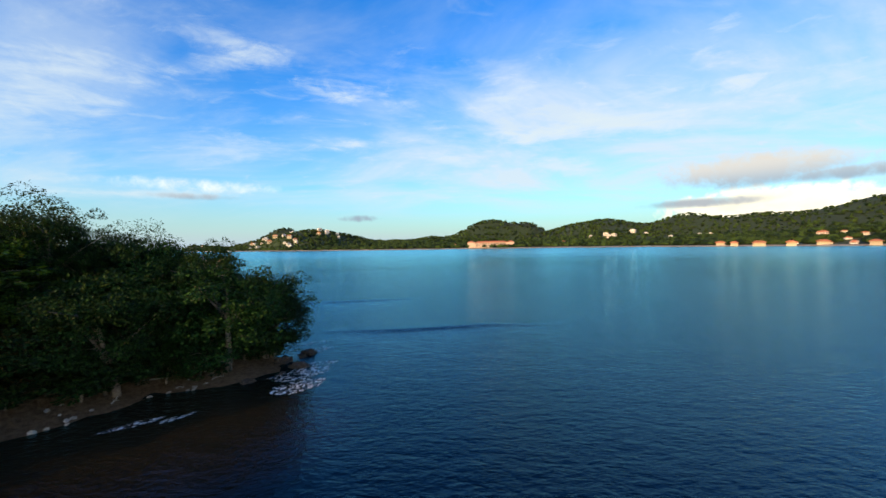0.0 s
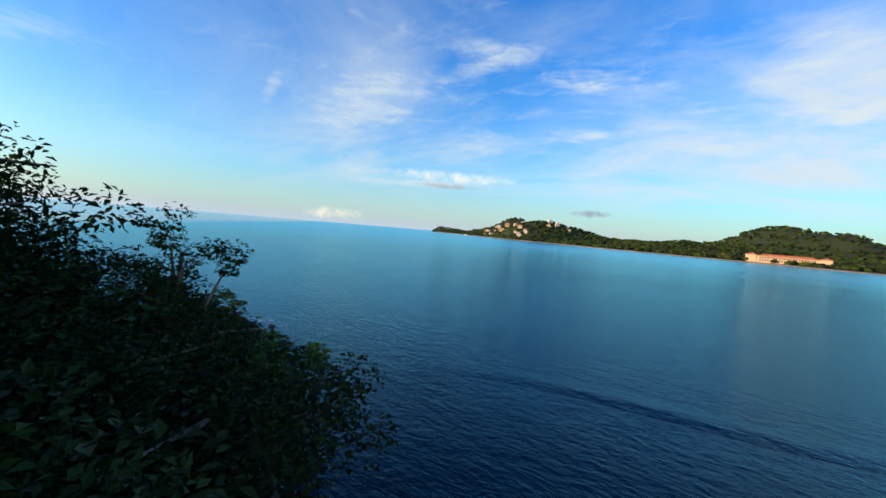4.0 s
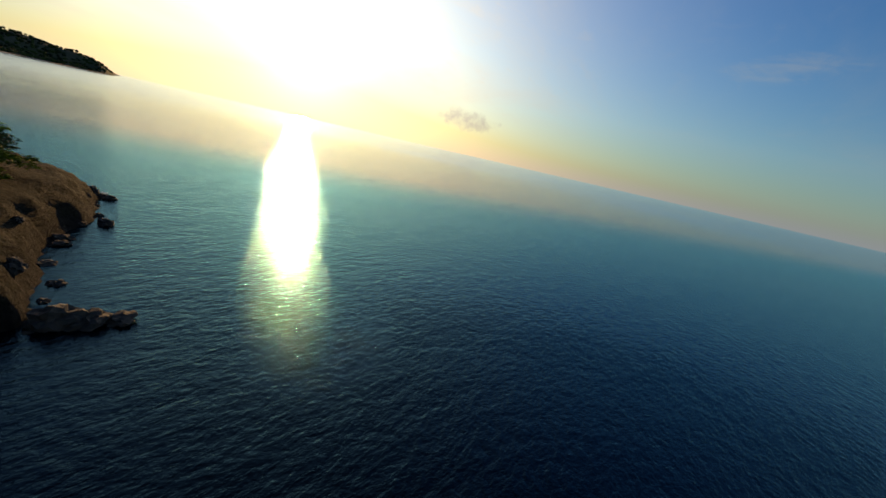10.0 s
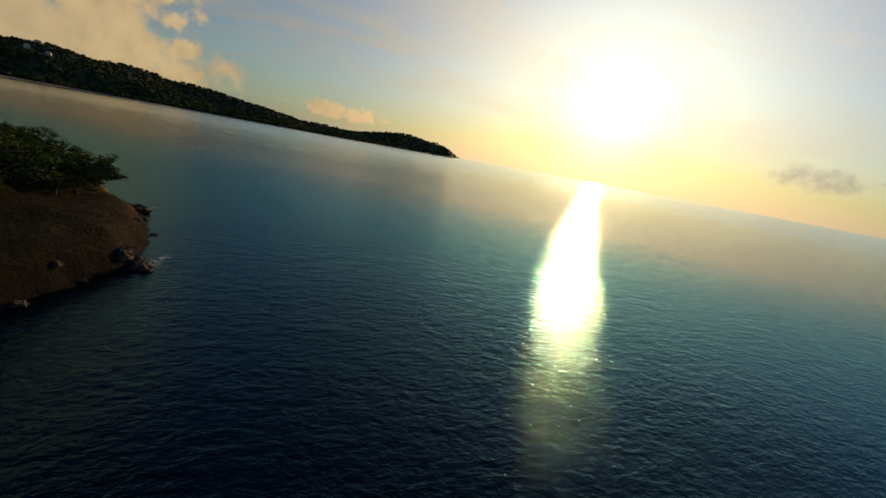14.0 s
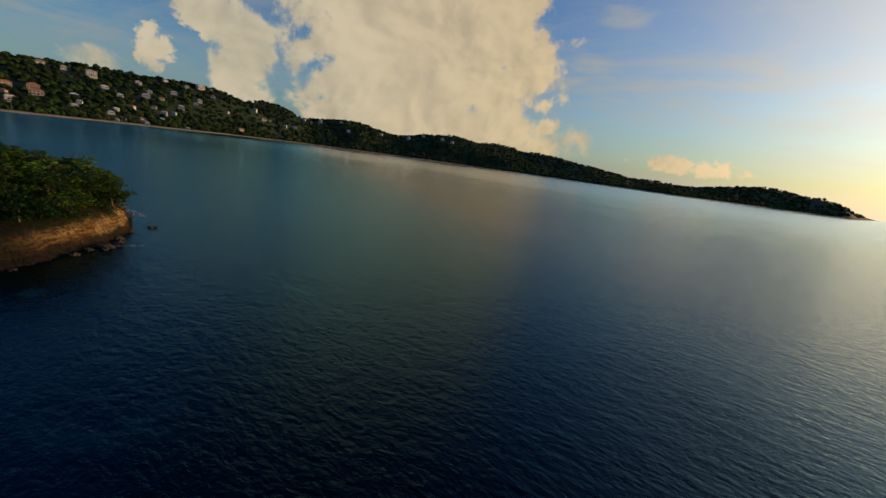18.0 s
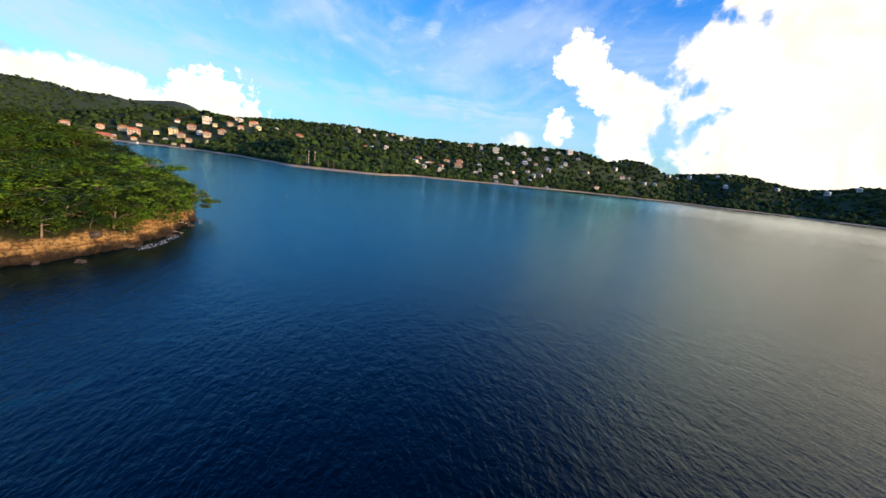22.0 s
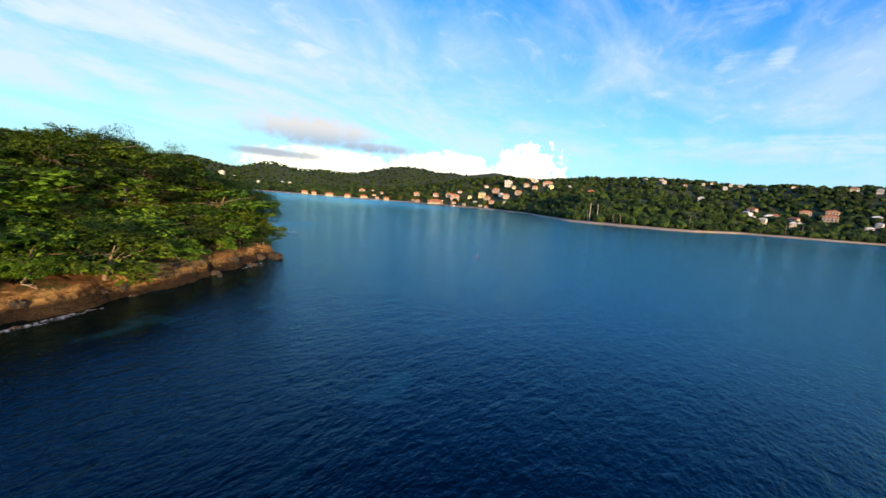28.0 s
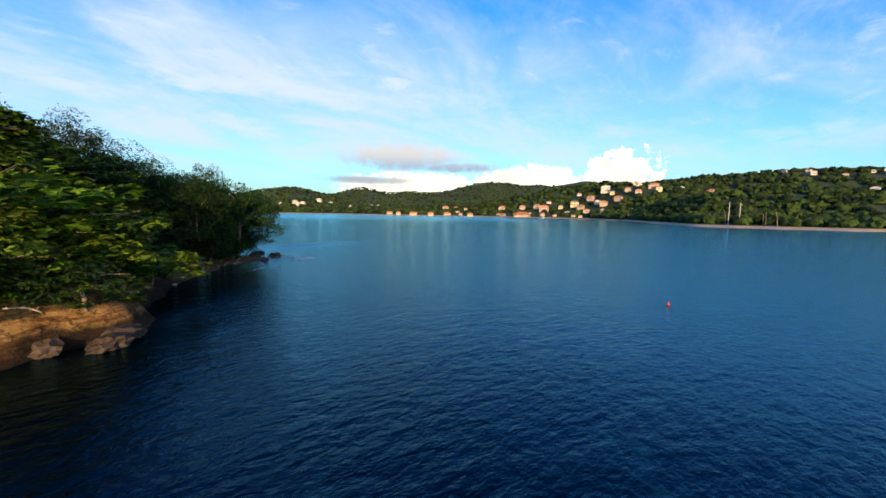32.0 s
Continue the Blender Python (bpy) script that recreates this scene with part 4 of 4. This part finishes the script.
ROOF_GREEN = mottled("roof_green_metal", (0.08, 0.16, 0.13), (0.15, 0.25, 0.20), 0.4, 0.5, 12.0, 0.2, 0.05)
GLASS, gn, gs, _ = material("window_glass")
gs.inputs["Base Color"].default_value, gs.inputs["Roughness"].default_value = (0.03, 0.04, 0.05, 1), 0.08


def box(bm, x0, y0, z0, x1, y1, z1, bevel=0.0):
    made = bmesh.ops.create_cube(bm, size=1.0, matrix=Matrix.Translation(((x0 + x1) / 2, (y0 + y1) / 2, (z0 + z1) / 2)) @ Matrix.Diagonal((x1 - x0, y1 - y0, z1 - z0, 1)))
    if bevel:
        bmesh.ops.bevel(bm, geom=list({e for v in made["verts"] for e in v.link_edges}), offset=bevel, segments=1, affect="EDGES")


def hip(bm, w, d, z, rise, over):
    a, b = w / 2 + over, d / 2 + over
    run = max(a - b, 0.15 * a)
    low = [bm.verts.new(p) for p in ((-a, -b, z), (a, -b, z), (a, b, z), (-a, b, z))]
    under = [bm.verts.new((v.co.x, v.co.y, z - 0.25)) for v in low]
    r1, r2 = bm.verts.new((-run, 0, z + rise)), bm.verts.new((run, 0, z + rise))
    for f in ((low[0], low[1], r2, r1), (low[1], low[2], r2), (low[2], low[3], r1, r2), (low[3], low[0], r1), tuple(reversed(under))):
        bm.faces.new(f)
    for k in range(4):
        bm.faces.new((under[k], under[(k + 1) % 4], low[(k + 1) % 4], low[k]))


def make_house(w, d, storeys, wall_mat, roof_mat, bays, label, flat=False, gallery=True):
    """A house whose front looks along -y, with a body, roof, windows, door and gallery."""
    root = new("house")
    h = 3.1 * storeys
    bm = bmesh.new()
    box(bm, -w / 2, -d / 2, -4.0, w / 2, d / 2, h, 0.05)
    if storeys > 1:
        box(bm, -w / 2 - 0.1, -d / 2 - 0.1, h / 2 - 0.15, w / 2 + 0.1, d / 2 + 0.1, h / 2 + 0.1)
    part("wall", bm, wall_mat, root)
    bm = bmesh.new()
    if flat:
        box(bm, -w / 2 - 0.5, -d / 2 - 0.7, h, w / 2 + 0.5, d / 2 + 0.5, h + 0.35, 0.04)
        box(bm, -w * 0.2, -d * 0.1, h + 0.35, w * 0.15, d * 0.3, h + 1.6, 0.04)
    else:
        hip(bm, w, d, h + 0.25, 0.23 * d + 0.6, 0.8)
    part("roof", bm, roof_mat, root)
    pitch = w / bays
    for s in range(storeys):
        for k in range(bays):
            x = -w / 2 + pitch * (k + 0.5)
            door = s == 0 and k == bays // 2
            bm = bmesh.new()
            box(bm, x - 0.30 * pitch, -d / 2 - 0.06, 3.1 * s + (0.1 if door else 0.9), x + 0.30 * pitch, -d / 2 + 0.1, 3.1 * s + 2.4)
            pane = part("door" if door else "window", bm, GLASS, root)
            bm = bmesh.new()
            box(bm, x - 0.34 * pitch, -d / 2 - 0.12, 3.1 * s + 2.4, x + 0.34 * pitch, -d / 2 + 0.02, 3.1 * s + 2.55)
            part("lintel", bm, WHITE, pane)
            if not door:
                bm = bmesh.new()
                box(bm, x - 0.34 * pitch, -d / 2 - 0.2, 3.1 * s + 0.78, x + 0.34 * pitch, -d / 2 + 0.02, 3.1 * s + 0.9)
                part("sill", bm, WHITE, pane)
    if gallery:
        bm = bmesh.new()
        box(bm, -w / 2, -d / 2 - 2.0, -0.4, w / 2, -d / 2 - 0.14, 0.0)
        for k in range(bays + 1):
            x = -w / 2 + 0.15 + (w - 0.3) * k / bays
            box(bm, x - 0.12, -d / 2 - 1.9, 0.0, x + 0.12, -d / 2 - 1.66, 2.9)
        box(bm, -w / 2, -d / 2 - 2.0, 2.9, w / 2, -d / 2 - 0.14, 3.05)
        part("gallery", bm, WHITE, root)
    return tagged(root, label, "house", "houses across the bay")


KINDS = {
    "white": make_house(13, 9, 2, WHITE, ROOF_WHITE, 4, "white two-storey hillside house with a pale metal roof"),
    "red": make_house(15, 10, 2, CREAM, ROOF_RED, 4, "cream house with a terracotta hipped roof on the hillside"),
    "low": make_house(14, 9, 1, WHITE, ROOF_RED, 4, "low white bungalow with a red tiled roof"),
    "tall": make_house(16, 11, 3, WHITE, ROOF_WHITE, 5, "tall white three-storey house with a flat roof", True),
    "pink": make_house(16, 10, 2, PINK, ROOF_RED, 4, "salmon house with a terracotta roof and a gallery"),
    "grey": make_house(14, 9, 1, GREY, ROOF_WHITE, 4, "low grey house with a bright metal roof near the beach", False, False),
    "yellow": make_house(13, 9, 2, YELLOW, ROOF_GREEN, 3, "yellow house with a green metal roof"),
}
shown = set()


def settle(kind, x, y, size=1.0, turn=None):
    """Puts a house on the hillside, its front to the bay."""
    z = float(land_height(np.array([x]), np.array([y]))[0])
    face = math.degrees(math.atan2(CENTRE[1] - y, CENTRE[0] - x)) + 90 + (rng.uniform(-28, 28) if turn is None else turn)
    size *= 0.76 if z > 7 else 0.6
    m = pose(x, y, z + (2.6 if z > 7 else 0.4), 0, 0, face) @ Matrix.Diagonal((size, size, size, 1))
    if kind in shown:
        return copy_thing(KINDS[kind], m)
    shown.add(kind)
    KINDS[kind].matrix_basis = m
    return KINDS[kind]


HOUSE_SPOTS = []


def village(x, y, along, across, turn, count, kinds, low=0.8, high=1.2):
    """Houses strewn over an oval of the hillside."""
    c, s, tries = math.cos(radians(turn)), math.sin(radians(turn)), 0
    placed = 0
    while placed < count and tries < count * 30:
        tries += 1
        u, v = rng.uniform(-along, along), rng.uniform(-across, across)
        px, py = x + c * u - s * v, y + s * u + c * v
        if float(land_height(np.array([px]), np.array([py]))[0]) < 1.7 or any((px - a) ** 2 + (py - b) ** 2 < 19 ** 2 for a, b in HOUSE_SPOTS):
            continue
        HOUSE_SPOTS.append((px, py))
        settle(kinds[rng.integers(len(kinds))], px, py, rng.uniform(low, high))
        placed += 1


for kind, x, y, size in [("tall", 560, -62, 1.25), ("white", 545, -80, 1.1), ("tall", 566, 222, 1.1), ("white", 640, -60, 1.0), ("pink", 520, 300, 1.2), ("yellow", 548, 262, 1.2), ("grey", 610, -330, 1.0)]:
    HOUSE_SPOTS.append((x, y))
    settle(kind, x, y, size, 0.0)
village(-655, 1530, 75, 40, 30, 9, ["white", "tall", "white"], 1.0, 1.5)
village(-530, 1195, 170, 32, -40, 17, ["white", "white", "red"], 0.9, 1.3)
village(-1010, 1640, 60, 30, 0, 4, ["low"], 0.9, 1.1)
village(-480, 1330, 190, 50, -20, 10, ["white", "red", "tall"], 1.0, 1.3)
village(140, 830, 150, 40, -20, 7, ["white", "red", "low"], 0.9, 1.3)
village(560, 1050, 160, 60, -30, 9, ["white", "white", "tall"], 0.9, 1.3)
village(480, 420, 70, 45, -60, 12, ["red", "low", "pink", "low"], 0.7, 1.0)
village(548, 250, 125, 40, -75, 20, ["red", "pink", "low", "white", "yellow", "red"], 0.65, 1.0)
village(590, 120, 90, 45, -80, 9, ["red", "low", "pink", "white"], 0.7, 1.0)
village(560, -90, 60, 120, 0, 20, ["white", "red", "low", "white", "pink"])
village(740, -90, 50, 120, 0, 12, ["low", "white", "grey"], 0.5, 0.8)
village(590, -350, 60, 150, 25, 17, ["grey", "white", "low", "grey", "white"], 0.8, 1.2)
village(720, -420, 60, 190, 15, 9, ["white", "low", "grey", "tall"])
village(505, 270, 120, 30, -70, 14, ["red", "pink", "low", "red", "yellow", "white"], 0.6, 0.95)
village(480, -215, 40, 120, 22, 18, ["grey", "low", "white", "grey"], 0.55, 0.9)
village(690, -720, 60, 160, -5, 12, ["white", "low", "grey"])
village(560, -1000, 60, 180, -35, 9, ["white", "low", "grey"])


def long_hotel():
    """The long salmon hotel by the water: two storeys of arcades under terracotta roofs."""
    root = new("hotel")
    w, d, h = 92.0, 12.0, 8.0
    bm = bmesh.new()
    box(bm, -w / 2, -d / 2, -3, w / 2, d / 2, h, 0.05)
    box(bm, -w / 2 - 1, -d / 2 - 1.5, -3, -w / 2 + 12, d / 2 + 1, h + 0.8, 0.05)
    box(bm, w / 2 - 12, -d / 2 - 1.5, -3, w / 2 + 1, d / 2 + 1, h + 0.6, 0.05)
    part("wall", bm, PINK, root)
    for x, length, z in ((0, w - 26, h), (-w / 2 + 5.5, 13, h + 0.8), (w / 2 - 5.5, 13, h + 0.6)):
        bm = bmesh.new()
        hip(bm, length, d + 2, z + 0.25, 3.0, 0.8)
        bmesh.ops.translate(bm, verts=bm.verts, vec=(x, 0, 0))
        part("roof", bm, ROOF_RED, root)
    for s in range(2):
        for k in range(20):
            x = -w / 2 + 15 + (w - 30) * (k + 0.5) / 20
            bm = bmesh.new()
            box(bm, x - 1.0, -d / 2 - 0.08, 0.6 + 3.9 * s, x + 1.0, -d / 2 + 0.1, 3.0 + 3.9 * s)
            part("window", bm, GLASS, root)
            bm = bmesh.new()
            box(bm, x - 1.25, -d / 2 - 0.14, 3.0 + 3.9 * s, x + 1.25, -d / 2 + 0.02, 3.2 + 3.9 * s)
            part("lintel", bm, CREAM, root)
    z = float(land_height(np.array([98.0]), np.array([779.0]))[0])
    root.matrix_basis = pose(98, 779, z + 1.5, 0, 0, -15)
    return tagged(root, "long salmon hotel with terracotta roofs at the waterside", "hotel")


def pavilion(x, y, w, d, turn, label):
    """An open beach pavilion under one big hipped roof on posts."""
    root = new("pavilion")
    bm = bmesh.new()
    hip(bm, w, d, 3.1, 0.20 * d + 0.8, 1.0)
    part("roof", bm, ROOF_RED, root)
    bm = bmesh.new()
    box(bm, -w / 2, -d / 2, -2.5, w / 2, d / 2, 0.3)
    part("floor_slab", bm, CREAM, root)
    for k in range(9):
        for side in (-1, 1):
            bm = bmesh.new()
            px = -w / 2 + 0.6 + (w - 1.2) * k / 8
            box(bm, px - 0.25, side * (d / 2 - 0.6) - 0.25, 0.3, px + 0.25, side * (d / 2 - 0.6) + 0.25, 3.2, 0.03)
            part("post", bm, CREAM, root)
    bm = bmesh.new()
    box(bm, -w * 0.38, -d * 0.1, 0.3, w * 0.38, d * 0.35, 2.8)
    part("wall", bm, CREAM, root)
    z = float(land_height(np.array([x]), np.array([y]))[0])
    root.matrix_basis = pose(x, y, max(z, 1.2) + 0.4, 0, 0, turn)
    return tagged(root, label, "pavilion")


long_hotel()
pavilion(492, 322, 26, 15, -58, "beach pavilion with a large terracotta hipped roof")
pavilion(368, 505, 10, 6, -40, "pale beach bar with a red roof by the sand")
pavilion(392, 472, 13, 6, -44, "long pale beach building by the sand")
pavilion(410, 448, 9, 6, -46, "small beach building with a red roof")
pavilion(378, 494, 8, 5, -42, "low cream beach hut with a red roof")
pavilion(424, 424, 11, 6, -48, "low cream beach building with a red roof")
pavilion(446, 392, 9, 6, -52, "cream beach kiosk with a red roof")


def mast(x, y, tall):
    """A weathered timber mast with a cross arm on the low point."""
    root = new("mast")
    z = float(land_height(np.array([x]), np.array([y]))[0])
    verts, faces = [], []
    tube(verts, faces, [(0, 0, -1), (0, 0, tall * 0.6), (0.05, 0, tall)], [0.28, 0.22, 0.14], 8)
    child("pole", mesh_from("pole", verts, faces, DRIFT, True), root)
    bm = bmesh.new()
    box(bm, -0.9, -0.1, tall - 1.6, 0.9, 0.1, tall - 1.4)
    part("cross_arm", bm, DRIFT, root)
    root.matrix_basis = pose(x, y, z, 0, 0, 80)
    return tagged(root, "tall weathered timber mast on the low point", "mast", "masts on the point")


mast(252, 22, 14.0)
mast(254, 17, 13.5)


# ---- woods across the bay ----
def blob(r, sub):
    bm = bmesh.new()
    bmesh.ops.create_icosphere(bm, subdivisions=sub, radius=1.0)
    v = np.array([p.co for p in bm.verts])
    f = np.array([[q.index for q in p.verts] for p in bm.faces])
    bm.free()
    v = v * (1 + r.normal(0, 0.24, (len(v), 1)))
    v[:, 2] *= 0.8
    return v, f


def woods(name, count, sub, lowest, highest, near, far, label, west=-9.0, east=9.0):
    r = np.random.default_rng(5 + sub)
    shapes = [blob(r, sub) for _ in range(10)]
    b = r.uniform(coast_bearing[-1] + 0.012, coast_bearing[0] - 0.008, count * 3)
    off = near + (far - near) * r.random(count * 3) ** 1.25
    rr = coast_at(b) + off
    x, y = CENTRE[0] - rr * np.sin(b), CENTRE[1] + rr * np.cos(b)
    keep = (rr < 520 if sub == 2 else rr > 480) & (b > west) & (b < east)
    x, y = x[keep][:count], y[keep][:count]
    spots = np.array(HOUSE_SPOTS)
    gap = np.array([np.min((spots[:, 0] - u) ** 2 + (spots[:, 1] - v) ** 2) for u, v in zip(x, y)])
    x, y = x[gap > 12.0 ** 2], y[gap > 12.0 ** 2]
    z = land_height(x, y)
    verts, faces, base = [], [], 0
    for u, v, w in zip(x, y, z):
        sv, sf = shapes[r.integers(10)]
        s = r.uniform(lowest, highest)
        a = r.uniform(0, 6.28)
        q = sv * s * np.array([1, 1, r.uniform(0.8, 1.25)])
        verts.append(np.stack([u + q[:, 0] * math.cos(a) - q[:, 1] * math.sin(a), v + q[:, 0] * math.sin(a) + q[:, 1] * math.cos(a), w + q[:, 2] + s * 0.7], 1))
        faces.append(sf + base)
        base += len(sv)
    ob = new(name, mesh_from(name, np.concatenate(verts), np.concatenate(faces), WOODS))
    return tagged(ob, label, "woods", kind="stuff")


woods("far_woods", 40000, 1, 2.3, 5.0, 22, 1000, "dark green woods covering the hills across the bay")
woods("shore_woods", 3000, 2, 1.7, 3.8, 12, 260, "green woods on the low point across the water")


# ---- palms behind the beach ----
def make_palm(seed, tall):
    r = np.random.default_rng(seed)
    root = new("palm")
    verts, faces = [], []
    lean = r.normal(0, 0.9, 2)
    tube(verts, faces, [(0, 0, -0.5), (lean[0] * 0.3, lean[1] * 0.3, tall * 0.5), (lean[0], lean[1], tall)], [0.24, 0.18, 0.13], 6)
    child("trunk", mesh_from("trunk", verts, faces, BARK, True), root)
    verts, faces = [], []
    for k in range(15):
        a = 2 * math.pi * k / 15 + r.uniform(-0.2, 0.2)
        rise, length = r.uniform(-0.3, 1.0), r.uniform(2.6, 3.4)
        out, side = np.array([math.cos(a), math.sin(a), 0.0]), np.array([-math.sin(a), math.cos(a), 0.0])
        base = len(verts)
        for i in range(5):
            u = i / 4
            p = np.array([lean[0], lean[1], tall]) + out * length * u + np.array([0, 0, rise * u * 1.6 - 2.1 * u * u])
            w = 0.34 * math.sin(math.pi * (0.12 + 0.86 * u))
            verts += [tuple(p - side * w - np.array([0, 0, 0.25 * w])), tuple(p + np.array([0, 0, 0.12])), tuple(p + side * w - np.array([0, 0, 0.25 * w]))]
        for i in range(4):
            b = base + 3 * i
            faces += [(b, b + 1, b + 4, b + 3), (b + 1, b + 2, b + 5, b + 4)]
    child("fronds", mesh_from("fronds", verts, faces, LEAF), root)
    return tagged(root, "tall coconut palm with drooping fronds behind the beach", "palm", "palms of the far shore")


PALMS = [make_palm(5, 10.0), make_palm(6, 8.0)]
for k in range(34):
    b = math.radians(rng.uniform(-142, -62))
    rr = float(coast_at(np.array([b]))[0]) + rng.uniform(12, 34)
    x, y = CENTRE[0] - rr * math.sin(b), CENTRE[1] + rr * math.cos(b)
    m = pose(x, y, float(land_height(np.array([x]), np.array([y]))[0]), 0, 0, rng.uniform(0, 360)) @ Matrix.Diagonal((1, 1, rng.uniform(0.85, 1.25), 1))
    if k < 2:
        PALMS[k].matrix_basis = m
    else:
        copy_thing(PALMS[k % 2], m)


# ---- boats and a buoy ----
def boat(x, y, length, turn, label):
    """A small white motor boat with a cabin, lying on the water."""
    root = new("boat")
    verts, faces = [], []
    for i in range(9):
        u = i / 8
        half = 0.17 * length * math.sin(math.pi * (0.25 + 0.75 * (1 - u))) if u < 0.99 else 0.01
        sheer = 0.13 * length * (0.75 + 0.4 * u * u)
        xx = length * (u - 0.5)
        verts += [(xx, 0, -0.2), (xx, -half * 0.8, 0.0), (xx, -half, sheer), (xx, half, sheer), (xx, half * 0.8, 0.0)]
    for i in range(8):
        for k in range(5):
            a, b = 5 * i + k, 5 * i + (k + 1) % 5
            faces.append((a, b, b + 5, a + 5))
    faces += [(4, 3, 2, 1, 0), (40, 41, 42, 43, 44)]
    child("hull", mesh_from("hull", verts, faces, WHITE), root)
    bm = bmesh.new()
    box(bm, -0.22 * length, -0.11 * length, 0.10 * length, 0.14 * length, 0.11 * length, 0.27 * length, 0.05)
    part("cabin", bm, WHITE, root)
    bm = bmesh.new()
    box(bm, -0.18 * length, -0.115 * length, 0.17 * length, 0.145 * length, 0.115 * length, 0.23 * length)
    part("window", bm, GLASS, root)
    root.matrix_basis = pose(x, y, 0.0, 0, 0, turn)
    return tagged(root, label, "boat")


boat(452, 262, 9.0, 60, "white motor boat moored off the beach")
boat(-690, 1215, 16.0, -30, "large white yacht lying off the far headland")


def buoy(x, y):
    root = new("buoy")
    red = paint("buoy_red", (0.62, 0.07, 0.04), 0.45)
    bm = bmesh.new()
    bmesh.ops.create_uvsphere(bm, u_segments=16, v_segments=10, radius=0.10)
    for v in bm.verts:
        v.co.z *= 0.85
    part("float", bm, red, root, smooth=True)
    bm = bmesh.new()
    bmesh.ops.create_cone(bm, cap_ends=True, segments=10, radius1=0.025, radius2=0.015, depth=0.12, matrix=Matrix.Translation((0, 0, 0.13)))
    part("stem", bm, red, root)
    root.matrix_basis = pose(x, y, 0.06, 8, 0, 0)
    return tagged(root, "small red mooring buoy on the water", "buoy")


buoy(-3.2, -10.5)


# ---- dead wood on the shore ----
def dead_branch(x, y, z, length, turn, droop, seed):
    """A bleached bare branch with forks, caught on the edge of the rock."""
    r = np.random.default_rng(seed)
    verts, faces = [], []
    spine = [np.array([length * u, 0.25 * length * math.sin(2.2 * u + seed), length * (0.12 * math.sin(3 * u) - droop * u)]) for u in (0, 0.3, 0.6, 1.0)]
    tube(verts, faces, [tuple(p) for p in spine], [0.045, 0.036, 0.026, 0.010], 6)
    for k in range(7):
        i = r.integers(0, 3)
        start = spine[i] + (spine[i + 1] - spine[i]) * r.random()
        end = start + length * r.uniform(0.25, 0.5) * np.array([r.uniform(0.2, 0.9), r.uniform(-0.8, 0.8), r.uniform(-0.3, 0.6)])
        tube(verts, faces, [tuple(start), tuple((start + end) / 2 + r.normal(0, 0.05, 3)), tuple(end)], [0.02, 0.015, 0.006], 5)
    ob = new("dead_branch", mesh_from("dead_branch", verts, faces, DRIFT, True))
    ob.matrix_basis = pose(x, y, z, 0, 0, turn)
    return tagged(ob, "bleached bare branch caught on the shore", "dead branch", "dead wood of the shore")


for k, (x, y, turn) in enumerate([(-37.5, 2.4, -60), (-41.0, 0.6, -80), (-44.5, -1.6, -50), (-48.0, -3.0, -100), (-53.0, -5.2, -70), (-58.0, -6.8, -90), (-33.0, 4.6, -40), (-63.0, -8.2, -60)]):
    dead_branch(x, y, float(island_height(np.array([x]), np.array([y]))[0]) + 0.1, rng.uniform(1.0, 1.7), turn, 0.25, k)
for k, (x, y, turn) in enumerate([(-19.2, 26.9, 20), (-17.4, 28.4, 70), (-21.4, 24.2, 120)]):
    dead_branch(x, y, float(island_height(np.array([x]), np.array([y]))[0]) + 0.08, rng.uniform(0.5, 0.9), turn, 0.0, 20 + k)


def beach_board(x, y, turn):
    bm = bmesh.new()
    box(bm, -0.6, -0.1, 0.0, 0.6, 0.1, 0.05, 0.008)
    me = bpy.data.meshes.new("board")
    bm.to_mesh(me)
    bm.free()
    me.materials.append(DRIFT)
    ob = new("board", me)
    ob.matrix_basis = pose(x, y, float(island_height(np.array([x]), np.array([y]))[0]) + 0.02, 3, 4, turn)
    return tagged(ob, "weathered pale board washed up on the sand", "board", "dead wood of the shore")


beach_board(-21.4, 27.7, 40)
beach_board(-18.0, 27.2, 110)
PALE_STONES = [me.copy() for me in ROCKS[:3]]
for me in PALE_STONES:
    me.materials[0] = DRIFT
for k in range(34):
    i = rng.integers(0, 8)
    p = OUTLINE[i] + (OUTLINE[i + 1] - OUTLINE[i]) * rng.random() + np.array([-0.75, 0.65]) * rng.uniform(0.6, 4.2)
    size = rng.uniform(0.07, 0.22)
    ob = new("stone", PALE_STONES[rng.integers(3)])
    ob.matrix_basis = pose(p[0], p[1], float(island_height(np.array([p[0]]), np.array([p[1]]))[0]) + size * 0.2, rng.uniform(-20, 20), 0, rng.uniform(0, 360)) @ Matrix.Diagonal((size, size, size, 1))
    tagged(ob, "pale stone lying on the brown sand", "stone", "stones of the beach")
